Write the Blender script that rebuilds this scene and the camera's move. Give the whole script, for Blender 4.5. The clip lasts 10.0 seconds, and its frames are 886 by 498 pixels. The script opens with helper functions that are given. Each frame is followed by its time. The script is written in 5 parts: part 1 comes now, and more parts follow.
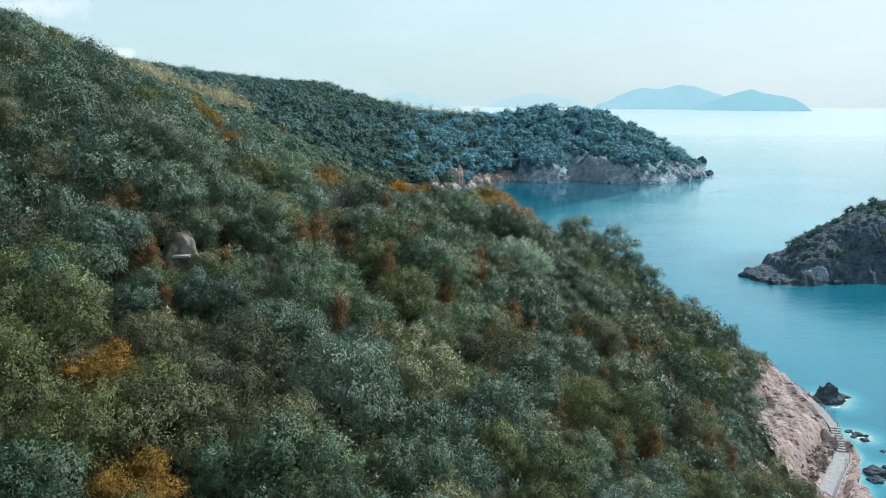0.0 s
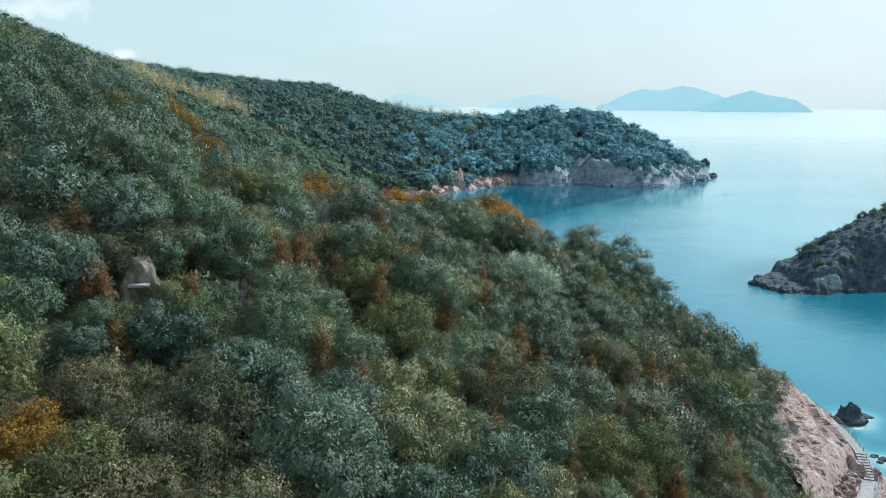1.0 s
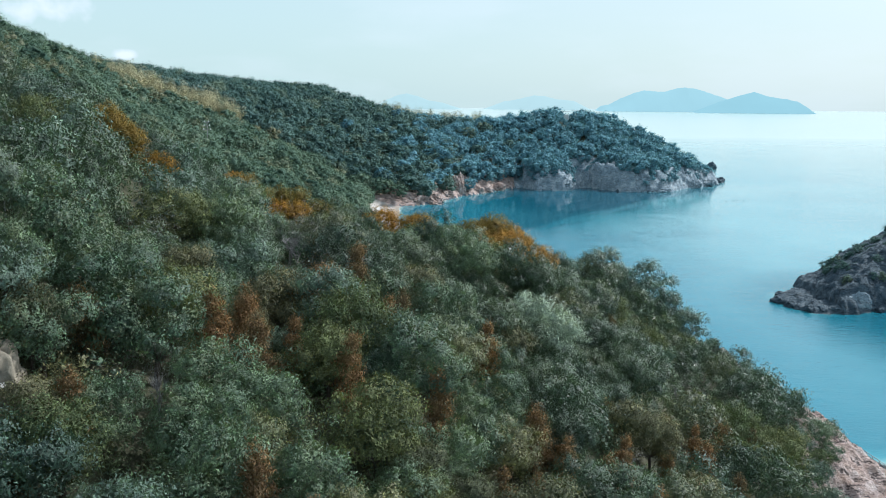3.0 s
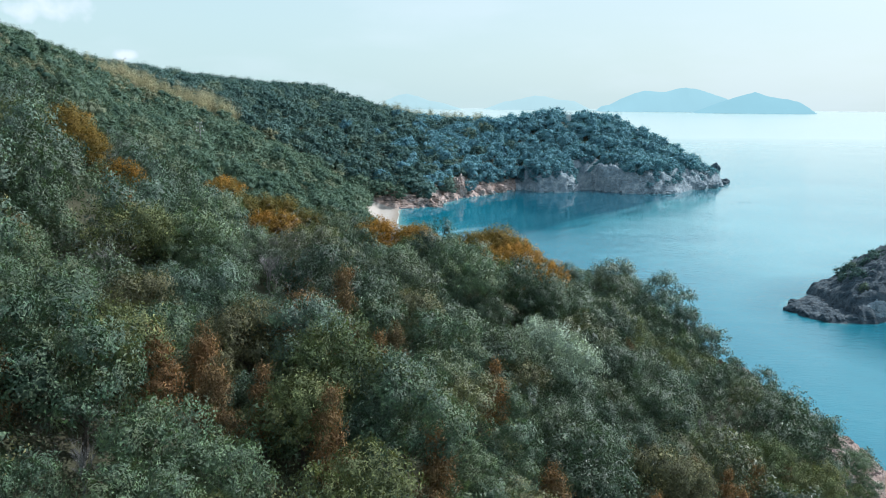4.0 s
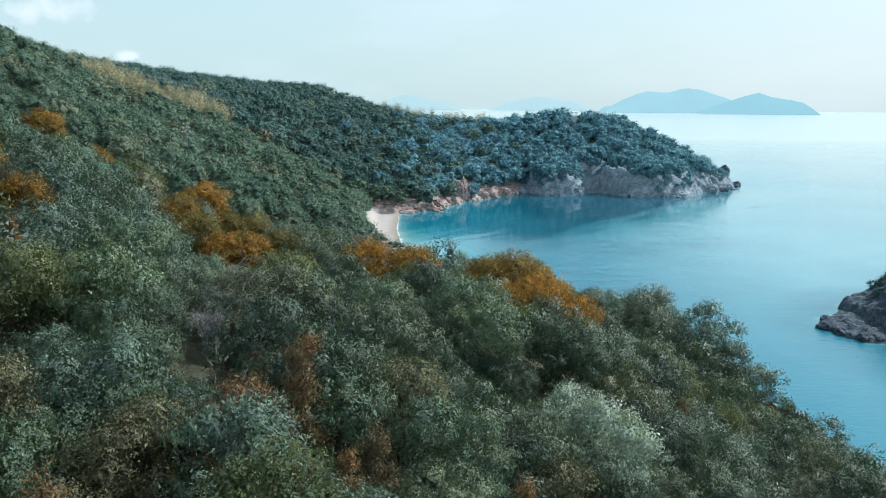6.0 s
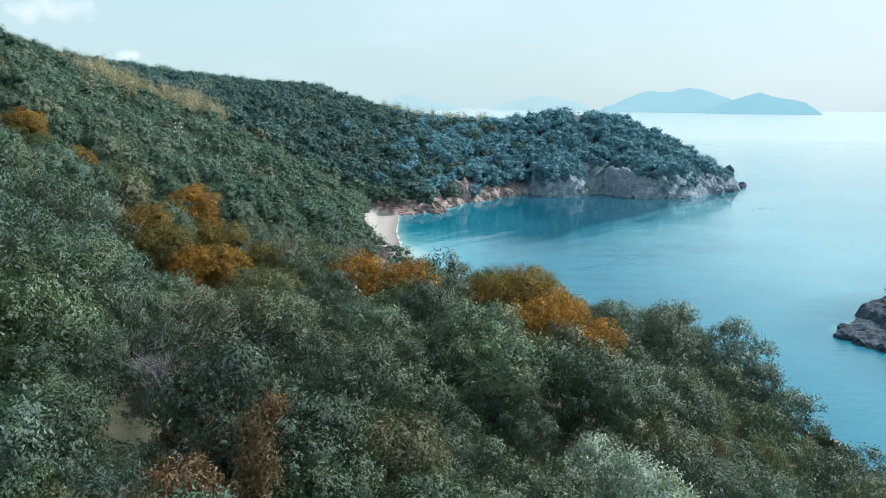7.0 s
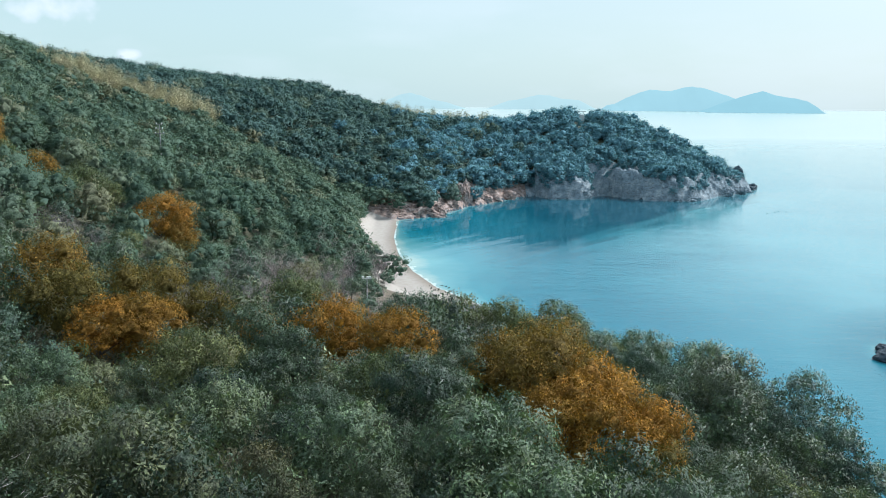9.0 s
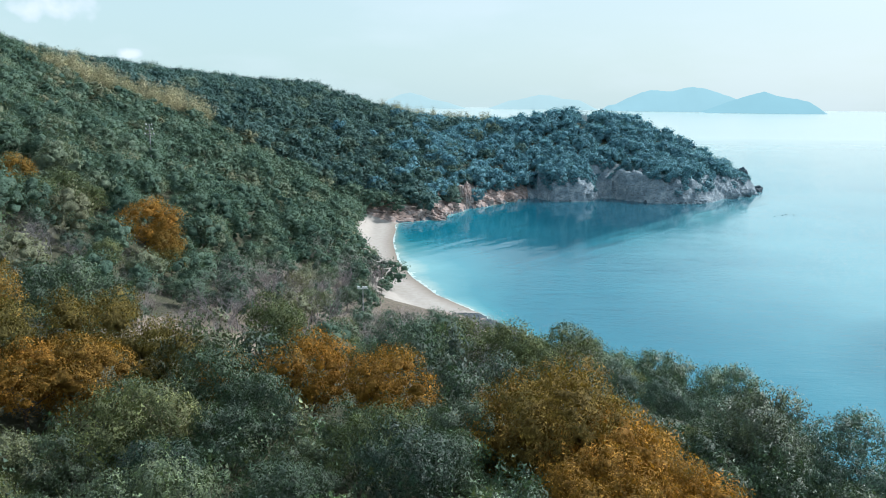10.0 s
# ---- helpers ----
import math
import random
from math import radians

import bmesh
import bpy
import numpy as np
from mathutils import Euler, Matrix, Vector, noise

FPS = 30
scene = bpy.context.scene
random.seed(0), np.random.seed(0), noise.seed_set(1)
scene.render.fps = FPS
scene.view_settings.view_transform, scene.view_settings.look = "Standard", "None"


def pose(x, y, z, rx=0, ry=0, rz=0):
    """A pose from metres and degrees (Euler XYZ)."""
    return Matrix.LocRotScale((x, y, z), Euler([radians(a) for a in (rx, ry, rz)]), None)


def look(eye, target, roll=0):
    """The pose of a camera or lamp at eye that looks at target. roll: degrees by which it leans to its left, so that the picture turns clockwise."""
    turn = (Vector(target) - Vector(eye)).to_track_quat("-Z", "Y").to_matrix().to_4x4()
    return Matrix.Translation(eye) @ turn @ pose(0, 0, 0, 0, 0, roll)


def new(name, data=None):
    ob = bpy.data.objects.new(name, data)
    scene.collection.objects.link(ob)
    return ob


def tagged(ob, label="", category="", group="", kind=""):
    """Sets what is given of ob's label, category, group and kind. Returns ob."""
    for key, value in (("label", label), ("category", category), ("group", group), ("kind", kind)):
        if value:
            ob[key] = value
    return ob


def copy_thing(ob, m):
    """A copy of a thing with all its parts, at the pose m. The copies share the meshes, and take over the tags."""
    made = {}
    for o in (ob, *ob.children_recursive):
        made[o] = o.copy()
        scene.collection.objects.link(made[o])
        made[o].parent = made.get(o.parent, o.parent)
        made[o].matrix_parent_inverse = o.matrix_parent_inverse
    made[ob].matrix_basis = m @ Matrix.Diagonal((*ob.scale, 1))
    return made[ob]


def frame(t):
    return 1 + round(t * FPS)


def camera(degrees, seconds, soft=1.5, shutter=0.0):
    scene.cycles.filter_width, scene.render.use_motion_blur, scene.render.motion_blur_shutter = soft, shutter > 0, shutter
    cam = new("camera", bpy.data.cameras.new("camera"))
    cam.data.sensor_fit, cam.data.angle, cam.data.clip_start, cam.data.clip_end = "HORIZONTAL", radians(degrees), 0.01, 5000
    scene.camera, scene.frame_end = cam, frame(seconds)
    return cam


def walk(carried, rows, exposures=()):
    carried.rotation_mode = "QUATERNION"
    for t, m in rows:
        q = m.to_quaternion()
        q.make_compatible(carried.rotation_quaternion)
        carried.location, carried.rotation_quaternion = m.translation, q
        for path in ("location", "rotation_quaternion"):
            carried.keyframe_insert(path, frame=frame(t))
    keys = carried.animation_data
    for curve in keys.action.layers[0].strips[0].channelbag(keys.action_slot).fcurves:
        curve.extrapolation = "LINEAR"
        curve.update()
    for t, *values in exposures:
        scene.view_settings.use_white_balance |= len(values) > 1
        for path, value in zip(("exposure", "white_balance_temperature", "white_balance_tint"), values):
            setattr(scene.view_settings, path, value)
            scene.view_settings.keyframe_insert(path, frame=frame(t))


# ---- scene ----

cam = camera(62.0, 10.0, soft=0.95)
PATH = [
    (0.0, (0.0, 0.002, 65.015), (0.005, 1.962, 64.62), 0.4),
    (0.5, (0.15, 4.596, 65.155), (0.154, 6.557, 64.761), 0.4),
    (1.0, (0.251, 9.329, 65.346), (0.255, 11.291, 64.954), 0.4),
    (1.5, (0.368, 14.137, 65.536), (0.373, 16.098, 65.144), 0.45),
    (2.0, (0.521, 18.946, 65.741), (0.524, 20.907, 65.35), 0.5),
    (2.5, (0.657, 23.793, 66.02), (0.66, 25.755, 65.63), 0.5),
    (4.0, (0.815, 38.885, 66.236), (0.817, 40.847, 65.847), 0.5),
    (4.5, (0.805, 43.92, 66.146), (0.806, 45.882, 65.758), 0.5),
    (5.0, (0.745, 48.931, 66.07), (0.745, 50.893, 65.683), 0.5),
    (5.5, (0.685, 53.928, 65.969), (0.684, 55.89, 65.582), 0.5),
    (7.0, (0.566, 68.76, 65.554), (0.562, 70.723, 65.166), 0.5),
    (7.5, (0.59, 73.722, 65.489), (0.586, 75.684, 65.1), 0.5),
    (8.0, (0.6, 78.67, 65.495), (0.595, 80.631, 65.105), 0.5),
    (8.5, (0.623, 83.648, 65.548), (0.617, 85.609, 65.158), 0.5),
    (9.0, (0.665, 88.698, 65.613), (0.659, 90.66, 65.222), 0.5),
    (9.5, (0.685, 93.712, 65.67), (0.679, 95.673, 65.279), 0.55),
    (10.0, (0.67, 98.596, 65.758), (0.663, 100.557, 65.367), 0.6),
]
walk(cam, [(t, look(eye, target, roll)) for t, eye, target, roll in PATH], [(0.0, 0.16, 5560, 6), (10.0, 0.16, 5560, 6)])

# ---------------------------------------------------------------- world and sun
SUN_AZ, SUN_EL = radians(57), radians(41)
world = bpy.data.worlds.new("sky")
scene.world = world
world.use_nodes = True
wn, wl = world.node_tree.nodes, world.node_tree.links
wn.clear()
w_out = wn.new("ShaderNodeOutputWorld")
w_bg = wn.new("ShaderNodeBackground")
w_sky = wn.new("ShaderNodeTexSky")
w_sky.sky_type, w_sky.sun_disc = "NISHITA", False
w_sky.sun_elevation, w_sky.sun_rotation = SUN_EL, SUN_AZ
w_sky.air_density, w_sky.dust_density, w_sky.ozone_density = 1.0, 2.0, 1.0
w_scale = wn.new("ShaderNodeVectorMath")
w_scale.operation = "SCALE"
w_scale.inputs["Scale"].default_value = 0.21
wl.new(w_sky.outputs[0], w_scale.inputs[0])
w_co = wn.new("ShaderNodeTexCoord")
w_sep = wn.new("ShaderNodeSeparateXYZ")
wl.new(w_co.outputs["Generated"], w_sep.inputs[0])
# bright haze, thick over the horizon and thinning upwards
w_ramp = wn.new("ShaderNodeValToRGB")
w_ramp.color_ramp.elements[0].position, w_ramp.color_ramp.elements[0].color = 0.0, (0.93, 0.93, 0.93, 1)
w_ramp.color_ramp.elements[1].position, w_ramp.color_ramp.elements[1].color = 0.8, (0.62, 0.62, 0.62, 1)
w_mid = w_ramp.color_ramp.elements.new(0.16)
w_mid.color = (0.86, 0.86, 0.86, 1)
wl.new(w_sep.outputs["Z"], w_ramp.inputs[0])
w_mix = wn.new("ShaderNodeMix")
w_mix.data_type = "RGBA"
wl.new(w_ramp.outputs[0], w_mix.inputs["Factor"])
wl.new(w_scale.outputs[0], w_mix.inputs["A"])
w_dot = wn.new("ShaderNodeVectorMath")
w_dot.operation = "DOT_PRODUCT"
w_dot.inputs[1].default_value = (math.sin(SUN_AZ) * math.cos(SUN_EL), math.cos(SUN_AZ) * math.cos(SUN_EL), math.sin(SUN_EL))
wl.new(w_co.outputs["Generated"], w_dot.inputs[0])
w_glow = wn.new("ShaderNodeValToRGB")
w_glow.color_ramp.elements[0].position, w_glow.color_ramp.elements[0].color = 0.3, (0.6, 0.708, 0.655, 1)
w_glow.color_ramp.elements[1].position, w_glow.color_ramp.elements[1].color = 1.0, (0.7, 0.725, 0.67, 1)
wl.new(w_dot.outputs["Value"], w_glow.inputs[0])
wl.new(w_glow.outputs[0], w_mix.inputs["B"])
# thin white clouds
w_map = wn.new("ShaderNodeMapping")
w_map.inputs["Scale"].default_value = (2.2, 2.2, 7.0)
wl.new(w_co.outputs["Generated"], w_map.inputs[0])
w_noise = wn.new("ShaderNodeTexNoise")
w_noise.inputs["Scale"].default_value, w_noise.inputs["Detail"].default_value = 1.6, 6
wl.new(w_map.outputs[0], w_noise.inputs["Vector"])
w_cr = wn.new("ShaderNodeValToRGB")
w_cr.color_ramp.elements[0].position, w_cr.color_ramp.elements[1].position = 0.5, 0.66
wl.new(w_noise.outputs["Fac"], w_cr.inputs[0])
w_cloud = wn.new("ShaderNodeMix")
w_cloud.data_type = "RGBA"
w_half = wn.new("ShaderNodeMath")
w_half.operation, w_half.inputs[1].default_value = "MULTIPLY", 0.22
wl.new(w_cr.outputs[0], w_half.inputs[0])
w_fac = w_half.outputs[0]
for cx0, cz0, wide, tall in ((-0.452, 0.1, 0.045, 0.026), (-0.385, 0.053, 0.018, 0.009)):
    w_at = wn.new("ShaderNodeMapping")
    w_at.vector_type = "TEXTURE"
    w_at.inputs["Location"].default_value = (cx0, math.sqrt(1 - cx0 ** 2 - cz0 ** 2), cz0)
    w_at.inputs["Scale"].default_value = (wide, 0.3, tall)
    wl.new(w_co.outputs["Generated"], w_at.inputs[0])
    w_len = wn.new("ShaderNodeVectorMath")
    w_len.operation = "LENGTH"
    wl.new(w_at.outputs[0], w_len.inputs[0])
    w_fine = wn.new("ShaderNodeTexNoise")
    w_fine.inputs["Scale"].default_value, w_fine.inputs["Detail"].default_value = 22, 6
    wl.new(w_co.outputs["Generated"], w_fine.inputs["Vector"])
    w_sum = wn.new("ShaderNodeMath")
    w_sum.operation, w_sum.inputs[1].default_value = "MULTIPLY_ADD", 2.6
    wl.new(w_fine.outputs["Fac"], w_sum.inputs[0])
    w_inv = wn.new("ShaderNodeMath")
    w_inv.operation, w_inv.inputs[0].default_value = "SUBTRACT", -0.45
    wl.new(w_len.outputs["Value"], w_inv.inputs[1])
    wl.new(w_inv.outputs[0], w_sum.inputs[2])
    w_cl = wn.new("ShaderNodeMath")
    w_cl.operation, w_cl.use_clamp, w_cl.inputs[1].default_value = "MULTIPLY", True, 1.6
    wl.new(w_sum.outputs[0], w_cl.inputs[0])
    w_max = wn.new("ShaderNodeMath")
    w_max.operation = "MAXIMUM"
    wl.new(w_fac, w_max.inputs[0])
    wl.new(w_cl.outputs[0], w_max.inputs[1])
    w_fac = w_max.outputs[0]
wl.new(w_fac, w_cloud.inputs["Factor"])
wl.new(w_mix.outputs["Result"], w_cloud.inputs["A"])
w_cloud.inputs["B"].default_value = (0.86, 0.88, 0.88, 1)
wl.new(w_cloud.outputs["Result"], w_bg.inputs["Color"])
w_bg.inputs["Strength"].default_value = 1.0
wl.new(w_bg.outputs[0], w_out.inputs[0])

sun = new("sun", bpy.data.lights.new("sun", "SUN"))
sun.data.energy, sun.data.angle, sun.data.color = 5.0, radians(0.6), (1.0, 0.93, 0.82)
SUN_DIR = Vector((math.sin(SUN_AZ) * math.cos(SUN_EL), math.cos(SUN_AZ) * math.cos(SUN_EL), math.sin(SUN_EL)))
sun.matrix_world = look(SUN_DIR * 300, (0, 0, 0))


# ---------------------------------------------------------------- materials
class Nodes:
    """A small helper to write node materials."""

    def __init__(self, name, rough=0.8, spec=0.3):
        self.mat = bpy.data.materials.new(name)
        self.mat.use_nodes = True
        self.n, self.l = self.mat.node_tree.nodes, self.mat.node_tree.links
        self.p = self.n["Principled BSDF"]
        self.p.inputs["Roughness"].default_value = rough
        self.p.inputs["Specular IOR Level"].default_value = spec
        self.pos = self.n.new("ShaderNodeNewGeometry")

    def noise(self, scale, detail=4, vec=None, rough=0.55):
        t = self.n.new("ShaderNodeTexNoise")
        t.inputs["Scale"].default_value, t.inputs["Detail"].default_value = scale, detail
        t.inputs["Roughness"].default_value = rough
        self.l.new(vec or self.pos.outputs["Position"], t.inputs["Vector"])
        return t.outputs["Fac"]

    def ramp(self, fac, stops):
        r = self.n.new("ShaderNodeValToRGB")
        e = r.color_ramp.elements
        for i, (p, c) in enumerate(stops):
            el = e[i] if i < 2 else e.new(p)
            el.position, el.color = p, (*c, 1)
        self.l.new(fac, r.inputs[0])
        return r.outputs[0]

    def math(self, op, a, b=0.0, clamp=False):
        m = self.n.new("ShaderNodeMath")
        m.operation, m.use_clamp = op, clamp
        for i, v in enumerate((a, b)):
            if isinstance(v, (int, float)):
                m.inputs[i].default_value = v
            else:
                self.l.new(v, m.inputs[i])
        return m.outputs[0]

    def mix(self, fac, a, b, blend="MIX"):
        m = self.n.new("ShaderNodeMix")
        m.data_type, m.blend_type = "RGBA", blend
        for k, v in (("Factor", fac), ("A", a), ("B", b)):
            if isinstance(v, tuple):
                m.inputs[k].default_value = (*v, 1)
            elif isinstance(v, (int, float)):
                m.inputs[k].default_value = v
            else:
                self.l.new(v, m.inputs[k])
        return m.outputs["Result"]

    def attr(self, name):
        a = self.n.new("ShaderNodeAttribute")
        a.attribute_name = name
        return a.outputs["Fac"]

    def bump(self, height, strength, distance):
        b = self.n.new("ShaderNodeBump")
        b.inputs["Strength"].default_value, b.inputs["Distance"].default_value = strength, distance
        self.l.new(height, b.inputs["Height"])
        self.l.new(b.outputs[0], self.p.inputs["Normal"])

    def colour(self, c):
        if isinstance(c, tuple):
            self.p.inputs["Base Color"].default_value = (*c, 1)
        else:
            self.l.new(c, self.p.inputs["Base Color"])
        return self.mat


def foliage(name, dark, light, tip, rough=0.55, spec=0.35, dry=None, grain=5.0, vary=1.0):
    """Leaves: each leaf differs a little, each tree differs more; glints and dark gaps are painted in."""
    m = Nodes(name, rough, spec)
    info = m.n.new("ShaderNodeObjectInfo")
    tree = m.math("FRACT", m.math("ADD", info.outputs["Random"], m.attr("tone")))
    leaf = m.math("ADD", m.math("MULTIPLY", m.pos.outputs["Random Per Island"], 0.4), m.math("MULTIPLY", m.attr("shoot"), 0.6))
    base = m.ramp(tree, [(0.0, dark), (0.8, light), (1.0, dry or light)])
    # the brightest tints stand in for glints on the leaves
    tint = m.ramp(leaf, [(0.0, (1 - 0.38 * vary, 1 - 0.37 * vary, 1 - 0.36 * vary)), (0.62, (0.98, 0.98, 0.95)), (0.95, (1 + 1.1 * vary, 1 + 1.05 * vary, 1 + 0.85 * vary))])
    col = m.mix(1.0, base, tint, "MULTIPLY")
    patch = m.ramp(m.noise(0.45, 3), [(0.5, (0, 0, 0)), (0.72, (1, 1, 1))])
    col = m.mix(m.math("MULTIPLY", patch, 0.5), col, tip)
    # fine noise also darkens the colour in spots, as gaps between leaves
    fine = m.noise(grain, 5, rough=0.7)
    col = m.mix(1.0, col, m.ramp(fine, [(0.3, (0.6, 0.62, 0.64)), (0.5, (1.0, 1.0, 1.0)), (0.72, (1.4, 1.36, 1.25))]), "MULTIPLY")
    m.bump(fine, 0.8, 0.9 / grain)
    m.colour(col)
    thin = m.n.new("ShaderNodeBsdfTranslucent")
    m.l.new(m.mix(1.0, col, (1.25, 1.3, 0.8), "MULTIPLY"), thin.inputs["Color"])
    both = m.n.new("ShaderNodeMixShader")
    both.inputs[0].default_value = 0.22
    m.l.new(m.p.outputs[0], both.inputs[1])
    m.l.new(thin.outputs[0], both.inputs[2])
    m.l.new(both.outputs[0], m.n["Material Output"].inputs["Surface"])
    return m.mat


M_GREEN = foliage("dark_green_leaves", (0.05496, 0.1008, 0.06756), (0.1157, 0.1716, 0.1021), (0.2016, 0.2124, 0.08604), 0.42, 0.5, (0.2016, 0.1908, 0.09564), vary=1.2)
M_DEEP = foliage("deep_green_leaves", (0.03, 0.058, 0.04), (0.066, 0.104, 0.062), (0.088, 0.124, 0.06), 0.4, 0.5, (0.1, 0.112, 0.058), vary=1.2)
M_GREY = foliage("grey_green_leaves", (0.05414, 0.09601, 0.07509), (0.09557, 0.1467, 0.1143), (0.1275, 0.1822, 0.1346), 0.42, 0.5, (0.1082, 0.1275, 0.0842), vary=1.2)
M_PALE = foliage("silver_green_leaves", (0.242, 0.308, 0.264), (0.336, 0.396, 0.336), (0.399, 0.451, 0.384), 0.55, 0.25)
M_OLIVE = foliage("olive_leaves", (0.08606, 0.1142, 0.05847), (0.1355, 0.1529, 0.07299), (0.181, 0.1684, 0.07299), 0.65, 0.15, vary=1.2)
M_DUN = foliage("dull_brown_green_leaves", (0.08, 0.094, 0.062), (0.142, 0.138, 0.086), (0.15, 0.148, 0.095), 0.7, 0.15, vary=1.2)
M_RUST = foliage("rust_brown_leaves", (0.122, 0.1, 0.066), (0.235, 0.14, 0.076), (0.15, 0.14, 0.09), 0.85, 0.05)
M_ORANGE = foliage("golden_orange_leaves", (0.135, 0.112, 0.036), (0.315, 0.162, 0.03), (0.13, 0.12, 0.042), 0.7, 0.1, vary=1.2)
# the blue of distant haze is put into this leaf colour
M_FAR = foliage("haze_blue_forest_leaves", (0.06084, 0.1129, 0.1139), (0.1088, 0.1755, 0.1693), (0.1252, 0.1785, 0.159), 0.75, 0.06, (0.1375, 0.1785, 0.1354), grain=1.8, vary=0.4)
M_WOOD = foliage("hillside_forest_leaves", (0.06272, 0.1104, 0.08781), (0.1355, 0.1944, 0.1481), (0.1693, 0.2108, 0.1481), 0.75, 0.06, (0.2132, 0.2108, 0.1404), grain=2.2, vary=0.4)
# headland leaves: lightened and blued in the colour to stand in for haze
M_HAZED = foliage("haze_blued_headland_leaves", (0.1056, 0.2192, 0.2887), (0.1656, 0.3125, 0.3919), (0.1909, 0.3366, 0.3792), 0.75, 0.06, grain=1.1, vary=0.4)
M_BAMBOO = foliage("dry_bamboo_leaves", (0.47, 0.44, 0.32), (0.62, 0.57, 0.42), (0.5, 0.48, 0.36), 0.8, 0.1, grain=1.5)
M_REED = foliage("pale_green_bamboo_leaves", (0.269, 0.282, 0.196), (0.376, 0.376, 0.278), (0.403, 0.39, 0.294), 0.8, 0.1, grain=1.2)


def plain(name, c1, c2, scale, rough=0.8, bump=0.0, dist=0.1, spec=0.3):
    m = Nodes(name, rough, spec)
    f = m.noise(scale, 6)
    if bump:
        m.bump(f, bump, dist)
    return m.colour(m.ramp(f, [(0.3, c1), (0.7, c2)]))


M_BARK = plain("bark", (0.05, 0.04, 0.032), (0.12, 0.1, 0.085), 9, 0.9, 0.5, 0.05)
M_BARE = plain("pale_bare_twigs", (0.17, 0.16, 0.158), (0.3, 0.285, 0.28), 0.35, 0.9)
M_PINK = plain("pinkish_bare_twigs", (0.25, 0.21, 0.205), (0.42, 0.36, 0.35), 0.35, 0.9)
M_SOIL = plain("forest_floor", (0.035, 0.04, 0.022), (0.085, 0.08, 0.05), 0.6, 0.95, 0.6, 0.4)
M_LITTER = plain("brown_leaf_litter", (0.09, 0.075, 0.055), (0.19, 0.155, 0.12), 0.8, 0.95, 0.6, 0.3)
M_EARTH = plain("pale_bare_earth", (0.13, 0.112, 0.088), (0.26, 0.225, 0.175), 2.2, 0.95, 0.6, 0.2)
M_DRY = plain("dry_grass_ground", (0.17, 0.135, 0.1), (0.29, 0.235, 0.19), 0.9, 0.95, 0.6, 0.3)


def rock_material(name, c1, c2, c3, scale=0.35, grooves=0.0):
    m = Nodes(name, 0.85, 0.25)
    a, b = m.noise(scale, 8, rough=0.65), m.noise(scale * 7, 8, rough=0.7)
    col = m.ramp(a, [(0.3, c1), (0.5, c2), (0.7, c3)])
    col = m.mix(0.75, col, m.ramp(b, [(0.3, (0.5, 0.48, 0.46)), (0.62, (1.1, 1.1, 1.1))]), "MULTIPLY")
    relief = m.math("ADD", a, m.math("MULTIPLY", b, 0.5))
    if grooves:
        # slanting cleavage: long dark cracks
        mp = m.n.new("ShaderNodeMapping")
        mp.inputs["Rotation"].default_value = (radians(20), radians(25), radians(-28))
        mp.inputs["Scale"].default_value = (0.3, 1.5, 1.2)
        m.l.new(m.pos.outputs["Position"], mp.inputs[0])
        f = m.noise(0.75, 7, mp.outputs[0], 0.68)
        crack = m.ramp(f, [(0.4, (0.2, 0.19, 0.2)), (0.455, (0.95, 0.93, 0.93)), (0.7, (1.12, 1.12, 1.12))])
        col = m.mix(grooves, col, crack, "MULTIPLY")
        relief = m.math("ADD", relief, m.math("MULTIPLY", f, 1.4))
    m.bump(relief, 0.9, 0.7)
    return m.colour(col)


M_CLIFF = rock_material("pink_brown_cliff_rock", (0.31, 0.21, 0.17), (0.43, 0.33, 0.295), (0.53, 0.46, 0.44), grooves=1.0)
# wet rock; the islet's haze blue is put into this colour as well
M_DARKROCK = rock_material("dark_wet_haze_blue_rock", (0.034, 0.055, 0.075), (0.07, 0.098, 0.124), (0.14, 0.168, 0.19), grooves=0.6)
# the blue-grey of the hazy headland is put into this pale rock's colour
M_PALEROCK = rock_material("haze_blued_pale_rock", (0.14, 0.19, 0.235), (0.26, 0.315, 0.36), (0.48, 0.52, 0.55), 0.2, grooves=0.55)
M_CONCRETE = plain("pale_concrete", (0.24, 0.24, 0.24), (0.36, 0.35, 0.34), 1.5, 0.85, 0.2, 0.02)
M_RAIL = plain("weathered_grey_rail", (0.16, 0.15, 0.14), (0.3, 0.28, 0.27), 5, 0.6)
M_STEEL = plain("weathered_grey_metal", (0.34, 0.35, 0.36), (0.5, 0.51, 0.52), 3, 0.5)
M_WHITE = plain("white_paint", (0.74, 0.75, 0.75), (0.84, 0.84, 0.83), 2, 0.5)
M_ROOF = plain("grey_roof_sheet", (0.2, 0.2, 0.21), (0.34, 0.34, 0.35), 2, 0.6)


def sand_material():
    m = Nodes("pale_sand", 0.9, 0.2)
    wet = m.ramp(m.attr("height"), [(0.05, (0.24, 0.205, 0.17)), (0.5, (0.41, 0.37, 0.335))])
    col = m.mix(0.5, wet, m.ramp(m.noise(0.5, 8), [(0.3, (0.75, 0.72, 0.7)), (0.7, (1.05, 1.05, 1.05))]), "MULTIPLY")
    m.bump(m.noise(2.0, 5), 0.3, 0.1)
    return m.colour(col)


M_SAND = sand_material()


